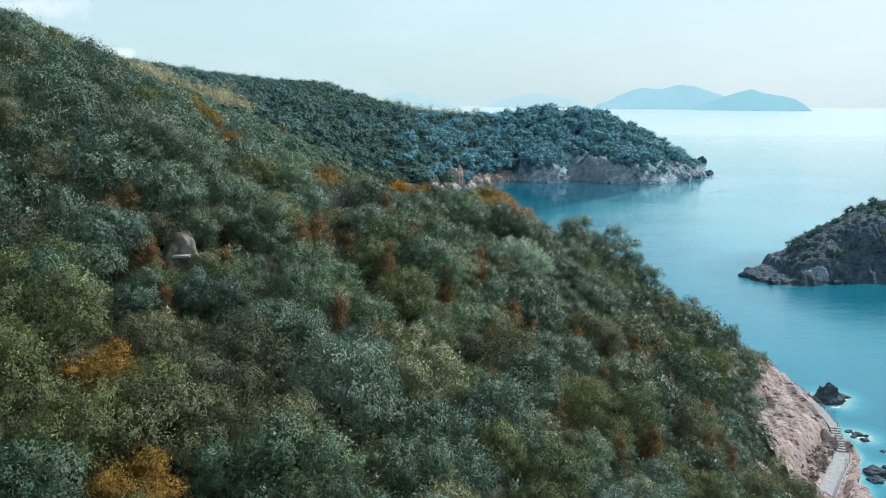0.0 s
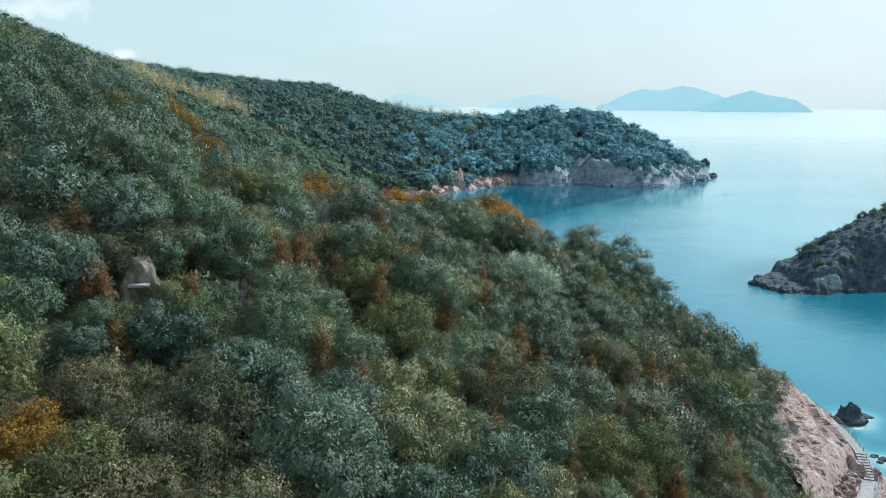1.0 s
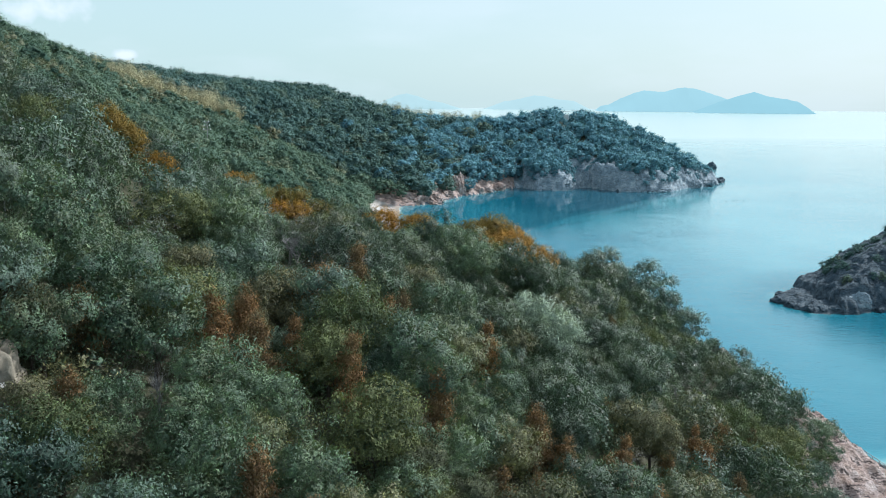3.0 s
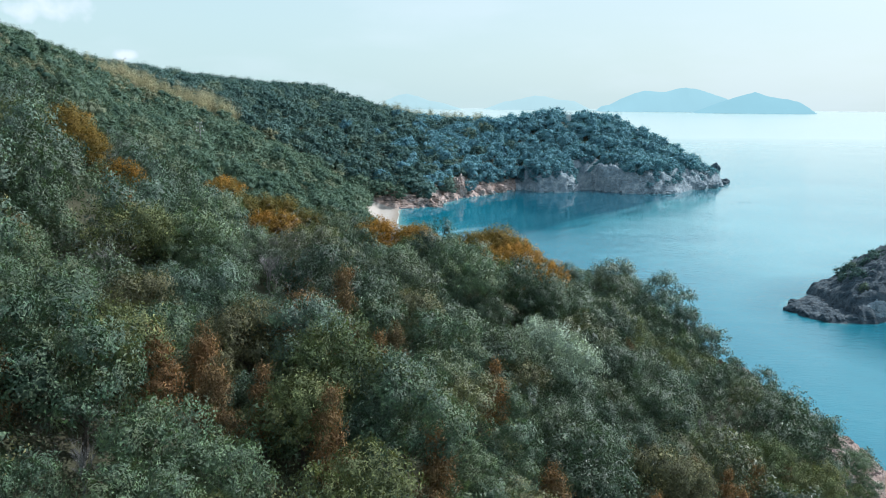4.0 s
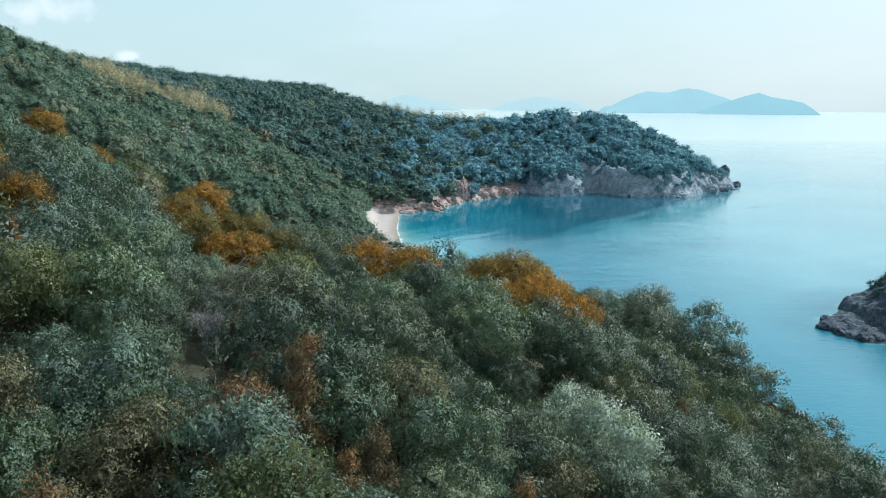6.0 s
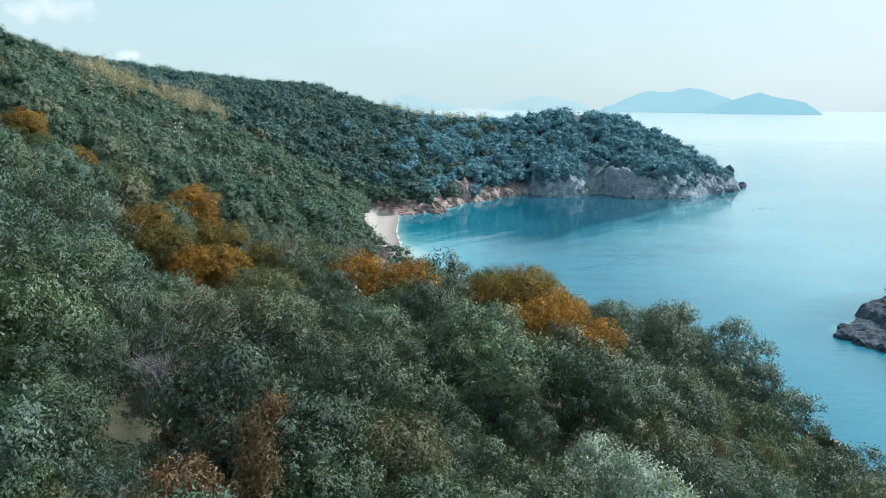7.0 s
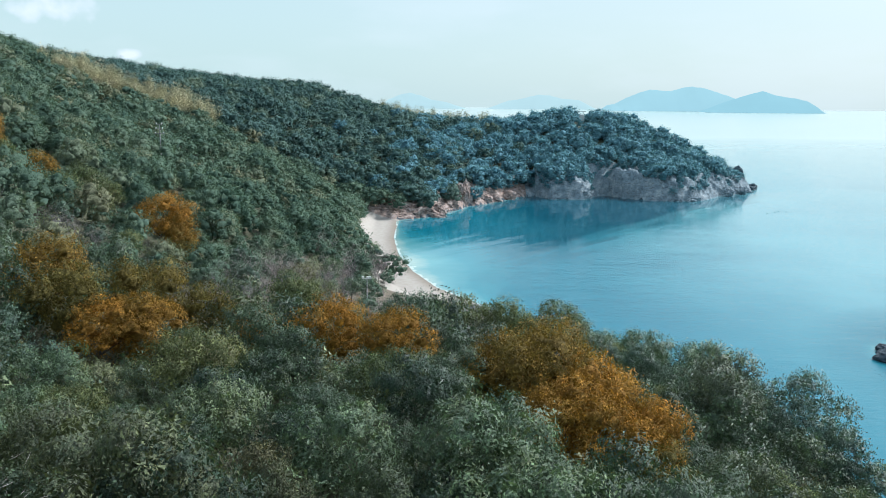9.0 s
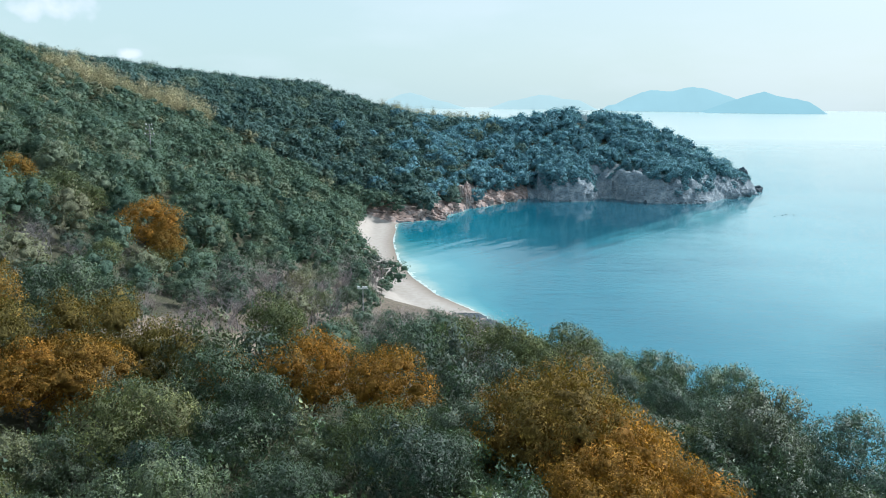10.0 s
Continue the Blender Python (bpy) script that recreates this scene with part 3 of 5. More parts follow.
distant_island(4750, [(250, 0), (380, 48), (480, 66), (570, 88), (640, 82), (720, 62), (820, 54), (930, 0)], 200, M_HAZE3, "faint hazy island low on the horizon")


# ---------------------------------------------------------------- trees
def bud(level):
    """Points and triangles of a small round clump, open below."""
    bm = bmesh.new()
    bmesh.ops.create_icosphere(bm, subdivisions=level, radius=1.0)
    bmesh.ops.delete(bm, geom=[f for f in bm.faces if f.calc_center_median().z < -0.5], context="FACES")
    bm.verts.index_update()
    pts, tri = np.array([v.co[:] for v in bm.verts]), np.array([[v.index for v in f.verts] for f in bm.faces])
    bm.free()
    return pts, tri


BUDS = {1: bud(1), 2: bud(2)}


def unit(a):
    return a / np.linalg.norm(a, axis=1)[:, None]


def crown_arrays(seed, n, leaf, radius=2.6, top=6.0, base=1.2, lobes=16, cone=0.0, core=0.75, slim=0.45, tight=0.6, shag=0.16, tuft=6, spray=False, level=1, inner=0.0, glint=0.42):
    """Billowing clumps, each covered with small tufts of leaves; spray: leaves point outwards like twigs."""
    rng = np.random.default_rng(seed)
    mid, half = (top + base) / 2, (top - base) / 2
    small = (9.0 / lobes) ** 0.36
    ang = np.arange(lobes) * 2.4 + rng.uniform(-0.8, 0.8, lobes)
    lev = np.linspace(-0.8, 0.9, lobes) + rng.uniform(-0.25, 0.25, lobes)
    reach = radius * (1 - 0.36 * small) * np.sqrt(np.clip(1 - lev ** 2, 0.06, 1)) * (1 - cone * (lev + 0.8) / 1.7) * rng.uniform(0.6, 1.25, lobes)
    c = np.stack([np.cos(ang) * reach, np.sin(ang) * reach, mid + lev * half * (1 - 0.34 * small)], 1)
    r = radius * small * rng.uniform(0.3, 0.62, lobes) * (1 - cone * 0.6 * (lev + 0.8) / 1.7)
    form = rng.uniform(0.78, 1.25, (lobes, 3)) * (1, 1, 0.85)
    k = max(8, n * 3 // tuft)
    pick = rng.choice(lobes, k, p=r ** 2 / (r ** 2).sum())
    dirs = rng.normal(size=(k, 3))
    dirs[:, 2] = np.abs(dirs[:, 2] + 0.25) * np.where(rng.random(k) < 0.82, 1, -1)
    dirs = unit(dirs)
    deep = rng.random(k) < inner
    p = c[pick] + dirs * form[pick] * (r[pick] * np.where(deep, rng.uniform(0.3, 0.85, k), 1 + rng.normal(0, shag, k)))[:, None]
    buried = np.zeros(k, bool)
    for i in range(lobes):
        buried |= (np.linalg.norm(p - c[i], axis=1) < r[i] * 0.8)
    stay = np.nonzero(~buried | deep)[0][:n // tuft + 1]
    p, dirs, deep = (np.repeat(a[stay], tuft, 0)[:n] for a in (p, dirs, deep))
    m = len(p)
    up = np.array([0, 0, 1.0])
    if tuft > 1:
        stray = rng.normal(size=(m, 3)) * leaf * (1.7 if tuft > 6 else 1.1)
        p = p + stray + (dirs + up) * (rng.random(m) * leaf * (1.7 if tuft > 2 else 0.4))[:, None]
    nrm = dirs + rng.normal(size=(m, 3)) * tight
    if spray:
        nrm = np.cross(dirs + rng.normal(size=(m, 3)) * 0.45, rng.normal(size=(m, 3)))
    nrm = unit(nrm)
    u = np.cross(nrm, np.cross(nrm, dirs + rng.normal(size=(m, 3)) * 0.3)) if spray else dirs * 0.3 + up * 0.7 + rng.normal(size=(m, 3)) * 0.6
    u = unit(u - nrm * (u * nrm).sum(1)[:, None])
    w = np.cross(nrm, u)
    s = (leaf * rng.uniform(0.55, 1.35, m) * np.where(deep, 1.4, 1.0))[:, None]
    verts = np.stack([p - u * s - w * s * slim * rng.uniform(-1, 1, m)[:, None], p + u * s, p + u * s * rng.uniform(-0.6, 0.3, m)[:, None] + w * s * slim * 1.6], 1).reshape(-1, 3)
    leaves = np.arange(m * 3).reshape(-1, 3)
    crown_mid = np.array([0, 0, base + (top - base) * 0.35])
    shoot = np.repeat(rng.random(m // tuft + 1), tuft)[:m]
    if tuft > 6:
        lean = dirs * 0.85 + unit(p - crown_mid) * 0.2 + unit(stray) * 0.45 + nrm * glint
    else:
        lean = dirs * 0.62 + unit(p - crown_mid) * 0.3 + nrm * (glint if not spray else 0.0)
    lean = np.repeat(unit(lean), 3, 0)
    if not core:
        return verts, leaves, lean, c, shoot
    # the clumps themselves close the crown from within
    pts, tri = BUDS[level]
    rough = rng.uniform(0.7, 1.2, (lobes, len(pts)))
    cv = c[:, None] + pts[None] * form[:, None] * (r * core)[:, None, None] * rough[:, :, None]
    cn = np.tile(pts, (lobes, 1)) * 0.66 + unit(cv.reshape(-1, 3) - crown_mid) * 0.34 + rng.normal(size=(lobes * len(pts), 3)) * 0.4
    ct = (np.arange(lobes)[:, None, None] * len(pts) + tri[None]).reshape(-1, 3) + len(verts)
    return np.concatenate([verts, cv.reshape(-1, 3)]), np.concatenate([leaves, ct]), np.concatenate([lean, unit(cn)]), c, np.concatenate([shoot, np.full(len(ct), 0.4)])


def with_shoots(me, shoot):
    """Leaves of one shoot share a tint."""
    me.attributes.new("shoot", "FLOAT", "FACE").data.foreach_set("value", shoot.astype(np.float32))
    return me


def trunk_bmesh(centres, rng, radius=0.16):
    bm = bmesh.new()
    fork = Vector((rng.uniform(-0.2, 0.2), rng.uniform(-0.2, 0.2), 1.7))
    tube(bm, (0, 0, -0.6), fork, radius, radius * 0.75)
    for c in centres:
        tube(bm, fork, Vector(c) * 0.9 + Vector((0, 0, 0.3)), radius * 0.55, radius * 0.15, 4)
    return bm


def tree_kind(name, seed, n, leaf, material, label, category="tree", **shape):
    v, tri, nm, c, shoot = crown_arrays(seed, n, leaf, **shape)
    root = tagged(new(name), label, category, "trees on the hillside")
    part("trunk", trunk_bmesh(c[:6], random.Random(seed)), M_BARK, root)
    crown = new("crown", with_shoots(mesh_of("crown", v, None, tri, (material,), True, nm), shoot))
    crown.parent = root
    return root


def bare_tree(seed, label, material, high=5.0, spread=0.75):
    """A leafless tree: limbs that fork four times."""
    rng = random.Random(seed)
    root = tagged(new("bare_tree"), label, "tree", "bare trees")
    bm = bmesh.new()

    def grow(p, d, length, r, depth):
        e = p + d * length
        tube(bm, p, e, r, r * 0.65, 5 if depth > 2 else 3)
        if depth:
            for _ in range(3 if depth > 1 else 5):
                nd = (d + Vector((rng.uniform(-spread, spread), rng.uniform(-spread, spread), rng.uniform(-0.1, 0.5)))).normalized()
                grow(p + (e - p) * rng.uniform(0.55, 1.0), nd, length * rng.uniform(0.6, 0.88), max(r * 0.55, 0.014), depth - 1)

    grow(Vector((0, 0, -0.4)), Vector((rng.uniform(-0.1, 0.1), rng.uniform(-0.1, 0.1), 1)), high * 0.3, 0.1, 4)
    part("limb_work", bm, material, root)
    v, tri, nm, _, _ = crown_arrays(seed, 1100, 0.2, radius=high * 0.36 * (0.6 + spread * 0.55), top=high * 1.08, base=high * 0.3, lobes=12, slim=0.03, shag=0.35, core=0, tuft=5, spray=True)
    twigs = new("twig_crown", mesh_of("twig_crown", v, None, tri, (material,), True, nm))
    twigs.parent = root
    return root


GREEN_LABEL = "dark green broadleaf tree with a dense rounded crown"
GREY_LABEL = "grey-green evergreen tree with small glossy leaves"
PALE_LABEL = "silvery pale green tree catching the light"
OLIVE_LABEL = "olive yellow-green tree on the slope"
RUST_LABEL = "rust-brown dying conifer among green trees"
ORANGE_LABEL = "large golden-orange tree with a domed crown"
FINE = dict(n=9600, leaf=0.088, radius=2.7, slim=0.5, core=0, lobes=18, shag=0.13, tuft=14, inner=0.24, glint=0.4)
KINDS = {
    "green": [tree_kind("green_tree", 11 + k, material=M_GREEN, label=GREEN_LABEL, tight=0.42, **FINE) for k in range(4)],
    "deep": [tree_kind("deep_green_tree", 21 + k, material=M_DEEP, label="deep green evergreen tree with upright leafy shoots", tight=0.42, **FINE) for k in range(4)],
    "grey": [tree_kind("grey_green_tree", 31 + k, material=M_GREY, label=GREY_LABEL, top=5.6, tight=0.5, **FINE) for k in range(4)],
    "pale": [tree_kind("silver_tree", 51 + k, material=M_PALE, label=PALE_LABEL, top=5.6, tight=0.5, **FINE) for k in range(2)],
    "olive": [tree_kind("olive_tree", 61 + k, material=M_OLIVE, label=OLIVE_LABEL, tight=0.45, **FINE) for k in range(3)],
    "dun": [tree_kind("brownish_tree", 65 + k, material=M_DUN, label="dull brownish-green tree half in autumn leaf", top=5.4, tight=0.5, **FINE) for k in range(3)],
    "russet": [tree_kind("russet_tree", 77 + k, material=M_RUST, label="broad russet-brown tree in autumn leaf", tight=0.6, **FINE) for k in range(2)],
    "grand": [tree_kind("spreading_tree", 68, 26000, 0.1, M_GREY, "large spreading grey-blue evergreen tree over the shore", radius=5.2, top=11.5, base=2.0, lobes=64, core=0, slim=0.5, shag=0.1, tuft=14, inner=0.3, glint=0.4)],
    "rust": [tree_kind("rusty_conifer", 71 + k, 5600, 0.085, M_RUST, RUST_LABEL, radius=1.3, top=6.0, base=0.4, cone=0.72, slim=0.3, core=0, tight=1.1, shag=0.24, lobes=18, inner=0.3, tuft=10) for k in range(3)],
    "orange": [tree_kind("orange_tree", 81 + k, 11000, 0.088, M_ORANGE, ORANGE_LABEL, lobes=26, radius=3.0, top=6.4, core=0.45, level=2, tight=0.5, shag=0.11, tuft=12, inner=0.1, glint=0.3) for k in range(3)],
    "bare": [bare_tree(91 + k, "leafless pale grey tree with fine twigs", M_BARE) for k in range(3)],
    "pink": [bare_tree(95 + k, "leafless pinkish-brown tree behind the beach", M_PINK, 5.5, 0.5) for k in range(3)],
}


def plant(kind, x, y, size, rng, sink=0.0, stretch=1.0):
    src = KINDS[kind][rng.randrange(len(KINDS[kind]))]
    m = Matrix.LocRotScale((x, y, height(x, y) - sink), Euler((rng.uniform(-0.06, 0.06), rng.uniform(-0.06, 0.06), rng.uniform(0, 6.283))), (size, size, size * stretch))
    return copy_thing(src, m)


# trees that stand out on the near hill: x, y, size
ORANGE = [(7.6, 140.5, 1.3), (10.8, 137.5, 1.2), (13.6, 137, 1.1), (14.6, 133.5, 0.85), (8.6, 134.2, 0.95), (9.4, 147.5, 1.4), (5.4, 142.5, 1.05), (12.6, 143.5, 1.3), (15.6, 141, 1.0), (-28, 143, 1.0), (-24.5, 148, 1.1), (-19.5, 148.5, 0.9),
          (-32, 147, 1.0), (-15, 149, 0.75), (-22, 143, 0.9), (-9, 150, 1.0), (-3.6, 148.5, 1.02), (-25, 141, 0.8), (-37, 117, 0.9), (-41, 121, 0.95), (-33.5, 118, 0.75), (-68, 265, 2.0), (-63.5, 262, 1.5), (-60, 258, 1.0),
          (-95, 261, 1.3), (-107, 262, 1.6), (-112, 268, 1.5), (-22.7, 47, 0.85), (-17, 37, 0.8)]
OLIVE = [(15.4, 181, 1.4), (7, 180, 1.35), (1.5, 181, 1.5), (11, 176, 1.1), (-27.5, 46, 1.0), (-19.5, 80, 1.1), (-20, 66, 0.9), (-27, 102, 1.1), (-26, 106, 1.0), (-17, 137, 1.0), (-64, 235, 1.2), (-16.5, 171, 1.25), (-88, 269, 1.5), (-84, 273, 1.3), (-87, 252, 1.4), (-101, 256, 1.4), (-28, 231, 1.1), (1.2, 44, 0.7)]
PALE = [(12.3, 111.5, 1.3), (15.2, 113, 1.15), (10.6, 114, 0.95)]
RUSSET = [(-10.5, 96.2, 0.95), (-8.2, 93.8, 0.7), (27, 110, 0.7)]
GREY = [(30, 162, 1.45), (34, 166, 1.6), (42.5, 161, 1.5), (-6.5, 50.5, 1.35), (-26.5, 123, 1.2), (-24, 118, 1.2), (55.5, 126.8, 0.75), (53.7, 120.0, 0.75), (49.8, 112.6, 0.75), (52.5, 124.5, 0.75), (44.7, 106.4, 0.75), (40.9, 98.9, 0.75), (40.9, 95.2, 0.75), (51.6, 127.7, 0.75), (45, 158, 1.4), (24, 172, 0.8), (31, 176, 1.2), (21, 180, 0.9)]
GREEN = [(2.6, 86.5, 0.7), (58.6, 134, 0.7), (58.8, 131.5, 0.65), (61, 137, 0.6), (2.7, 124, 1.2), (4.7, 120, 1.2), (-3, 170, 1.2), (34, 205, 1.5), (28, 212, 1.05), (40, 196, 1.5), (22, 200, 1.4)]
RUST = [(-29, 65, 1.0), (-28.5, 67, 1.1), (-22, 74, 1.0), (-20.5, 68.5, 0.9), (-14.4, 83.5, 1.2), (-12.6, 80.5, 1.1), (-10.6, 83, 1.0), (-8, 101.4, 1.2),
        (0.5, 81, 1.2), (-9.6, 67, 1.2), (17.9, 92.5, 1.0), (34.8, 114, 1.0), (26, 95.5, 1.0), (4.8, 65, 1.1), (11.5, 68.5, 1.1)]
RUST_LOW = [(31.4, 107.8, 0.9), (34.4, 104.1, 1.0), (34.8, 99.8, 0.8), (23.3, 80.3, 1.1), (34.4, 93.6, 0.9), (35.4, 89.8, 1.0), (21.2, 81.7, 0.8), (25.8, 95.2, 1.1), (42.1, 119.7, 0.9), (25.0, 77.8, 1.0), (30.8, 78.8, 0.8), (15.4, 86.3, 1.1), (18.6, 84.2, 0.9), (11.1, 85.9, 1.0),
            (25, 80.5, 1.1), (17.8, 69, 1.1), (-3.4, 61.3, 0.9), (8.9, 86, 1.2), (20.8, 88.5, 1.1), (-26.8, 64.4, 1.0), (4.9, 95, 1.1), (37, 116, 1.0), (-13.1, 104.5, 1.0), (-10.5, 101.5, 0.95),
            (-9.6, 89.5, 1.1), (-16, 80, 1.2), (-7.5, 97.5, 1.3), (-3, 95.6, 1.0), (18.2, 103, 0.9), (25, 129.5, 0.9), (-3.8, 92, 1.0), (-6, 66, 1.0)]
GRAND = [(38.2, 163, 1.08)]
DUN = [(20, 100, 1.2), (24, 104, 1.1), (28, 100, 1.0), (-14, 92, 1.1), (-2, 104, 1.1), (8, 104, 1.1), (-22, 92, 1.0)]
BARE = [(-15.3, 107.6, 1.5), (-12.0, 106.8, 1.4), (-10.3, 94.2, 1.2), (-27, 97.5, 1.0), (-17.6, 74, 0.8), (-27.5, 108, 0.9), (3.5, 166, 1.1), (1, 160, 0.9), (14, 171, 1.3), (17, 172, 1.2)]
rng = random.Random(5)
taken = [(-24.4, 67.4, 3.0), (-22.6, 63.6, 1.6), (10, 130, 3.4), (5.5, 134, 2.6), (15.5, 131, 2.0), (-3.6, 144.5, 2.0), (-9, 146.5, 2.0), (8, 158, 4.0), (12, 165, 4.0), (5, 168, 4.5)]
for kind, group, gap in (("orange", ORANGE, 2.7), ("olive", OLIVE, 1.9), ("pale", PALE, 1.8), ("russet", RUSSET, 1.8), ("grey", GREY, 2.0), ("green", GREEN, 2.0), ("grand", GRAND, 3.6), ("dun", DUN, 2.0), ("rust", RUST, 1.25), ("rust", RUST_LOW, 1.25), ("bare", BARE, 1.9)):
    for x, y, size in group:
        grow = {"rust": 1.12, "orange": 1.1}.get(kind, 1.1)
        plant(kind, x, y, size * grow, rng, 0.2)
        taken.append((x, y, size * gap * 1.15))
outer = {"green": [], "grey": []}
SPACING = 4.2
for j in range(int((206 - 16) / SPACING)):
    for i in range(int((78 + 64) / SPACING)):
        x = -64 + (i + 0.5 * (j % 2) + rng.uniform(-0.38, 0.38)) * SPACING
        y = 16 + (j + rng.uniform(-0.38, 0.38)) * SPACING
        if abs(x) > 8 + y * 0.62 or any((x - a) ** 2 + (y - b) ** 2 < r * r for a, b, r in taken):
            continue
        z, d, _ = lie([x], [y])
        if d[0] < (19 if y < 142 else 14) + 3 * rng.random():
            continue
        v = noise.noise((x * 0.045, y * 0.045, 3.0)) + rng.uniform(-0.35, 0.35)
        w = noise.noise((x * 0.06, y * 0.06, 9.0)) + rng.uniform(-0.3, 0.3)
        kind = "green" if v < (0.32 if y > 110 and x < 16 else 0.1) else "grey"
        if w > 0.42:
            kind = "olive"
        if ((y > 101 and x > -20) or (y > 76 and x > 8)) and kind in ("green", "grey"):
            kind = "deep" if rng.random() < 0.9 else kind
        if y < 128 and noise.noise((x * 0.05, y * 0.05, 21.0)) + rng.uniform(-0.3, 0.3) > (0.38 if y < 96 else 0.75):
            kind = "dun"
        if -30 < x < 45 and 50 < y < 118 and rng.random() < 0.05:
            kind = "rust"
        if rng.random() < 0.02:
            kind = "bare"
        size = rng.choice((0.8, 0.9, 1.0, 1.1, 1.3)) * rng.uniform(0.9, 1.1) * (0.85 if d[0] < 26 else 1) * (0.75 if -32 < x < 2 and 118 < y < 148 else 1) * (0.62 if x > 44 and y > 155 else 1) * (0.6 if 18 < x < 30 and y > 164 else 1) * (0.75 if -1 < x < 7 and 128 < y < 141 else 1)
        if (y > 186 and x < 14) or (-34 < x < -2 and 151 < y < 190):
            continue
        if kind in ("green", "deep", "grey") and (abs(x) > (31 if y < 90 else 25) or y > 148):
            outer["grey" if kind == "grey" else "green"].append((x, y, size))
        else:
            plant(kind, x, y, size, rng, 0.3)

under = []
for k in range(1650):
    x, y = rng.uniform(-45, 62), rng.uniform(22, 160)
    if abs(x) < 8 + y * 0.62 and lie([x], [y])[1][0] > 17:
        under.append((x, y, rng.uniform(0.4, 0.75)))

under = [(x, y, size) for x, y, size in under if math.hypot(x + 24.4, y - 67) > 2.2]
under += [(-29, 71, 0.5), (-22.2, 71.5, 0.5), (-26.5, 74, 0.6), (-21.5, 68.5, 0.45), (-24.6, 64.6, 0.6), (-22.6, 64.9, 0.55), (-26.6, 65.6, 0.6)]

def sight_growth(x, y, size, high=5.9):
    """Caps growth under the camera's sight line, so that the sand stays in view."""
    if x < -17 or y < 215:
        return size
    return min(size, (22.0 - 0.285 * (y - 250) - height(x, y)) / high)


for x, y, size in ((-30, 262, 1.3), (-25, 285, 1.2), (-12, 255, 1.2), (-36, 280, 1.4), (-3, 240, 1.2), (-20, 240, 1.1), (-14, 292, 1.2), (-33, 300, 1.3), (-8, 222, 1.2), (-16, 212, 1.1)):
    plant("green" if size > 1.15 else "olive", x, y, max(0.35, sight_growth(x, y, size)), rng)
# round the bare bank
bank_rng = random.Random(12)
for kind, x, y, size in (("rust", -25.9, 64.7, 0.95), ("olive", -23.4, 63.6, 0.8), ("rust", -21.0, 63.8, 0.62), ("dun", -26.7, 67.6, 0.86), ("dun", -22.2, 67.4, 0.8), ("dun", -24.2, 71.6, 0.95), ("bare", -22.4, 66.0, 0.6), ("green", -25.6, 62.2, 0.7)):
    plant(kind, x, y, size, bank_rng)
for x, y, size in ((-7, 246, 1.9), (-4, 252, 1.9), (0, 248, 2.0), (3, 256, 1.8), (-10, 258, 1.8), (6, 250, 1.9), (10, 246, 1.9), (14, 187, 1.55), (17, 186, 1.5), (10, 186, 1.45)):
    plant("pink", x, y, max(0.35, sight_growth(x, y, size)), rng)

# leafless trees behind the beach and round the dry clearing
for k in range(170):
    x, y = rng.uniform(-46, 14), rng.uniform(204, 345)
    if lie([x], [y])[1][0] > 13 and math.hypot(x + 19, y - 269) > 4:
        size = sight_growth(x, y, rng.choice((1.0, 1.3, 1.6, 2.1)))
        if size > 0.3:
            plant("bare" if rng.random() < 0.4 else "pink", x, y, size, rng)
for k in range(44):
    a, r = rng.uniform(0, 6.283), rng.uniform(2, 16)
    plant("pink" if k % 3 else "bare", -40 + r * math.cos(a), 216 + r * 1.3 * math.sin(a), rng.uniform(0.55, 1.0), rng)
for k in range(30):
    plant("bare", rng.uniform(-82, -56), rng.uniform(212, 240), rng.uniform(0.9, 1.3), rng)


for sources in KINDS.values():
    for src in sources:
        for ob in (*src.children_recursive, src):
            bpy.data.objects.remove(ob)


# woods on the further slopes
def forest(name, label, spots, material, templates, seed):
    """Many crowns in one mesh; spots: x, y, size."""
    rs = np.random.default_rng(seed)
    x, y, size = spots.T
    z = lie(x, y)[0]
    which = rs.integers(0, len(templates), len(x))
    V, T, N, S, tone, off = [], [], [], [], [], 0
    for k, (v, tri, nm, _, shoot) in enumerate(templates):
        for i in np.nonzero(which == k)[0]:
            a = rs.uniform(0, 6.283)
            c1, s1 = math.cos(a), math.sin(a)
            turn = np.array([(c1, s1, 0), (-s1, c1, 0), (0, 0, 1)])
            V.append(v @ turn * size[i] + (x[i], y[i], z[i] - 0.8))
            N.append(nm @ turn)
            T.append(tri + off)
            S.append(shoot)
            tone.append(np.full(len(tri), rs.random()))
            off += len(v)
    me = with_shoots(mesh_of(name, np.concatenate(V), None, np.concatenate(T), (material,), True, np.concatenate(N)), np.concatenate(S))
    tones = np.concatenate(tone)
    at = me.attributes.new("tone", "FLOAT", "FACE")
    at.data.foreach_set("value", tones.astype(np.float32))
    return tagged(new(name, me), label, "forest", kind="stuff")


def scatter(x0, x1, y0, y1, gap, seed, keep):
    rs = np.random.default_rng(seed)
    ii, jj = np.meshgrid(np.arange(int((x1 - x0) / gap)), np.arange(int((y1 - y0) / gap)))
    x = (x0 + (ii + 0.5 * (jj % 2) + rs.uniform(-0.4, 0.4, ii.shape)) * gap).ravel()
    y = (y0 + (jj + rs.uniform(-0.4, 0.4, ii.shape)) * gap).ravel()
    _, d, b = lie(x, y)
    ok = keep(x, y, d, b)
    return np.stack([x[ok], y[ok], rs.uniform(0.75, 1.25, ok.sum())], 1)


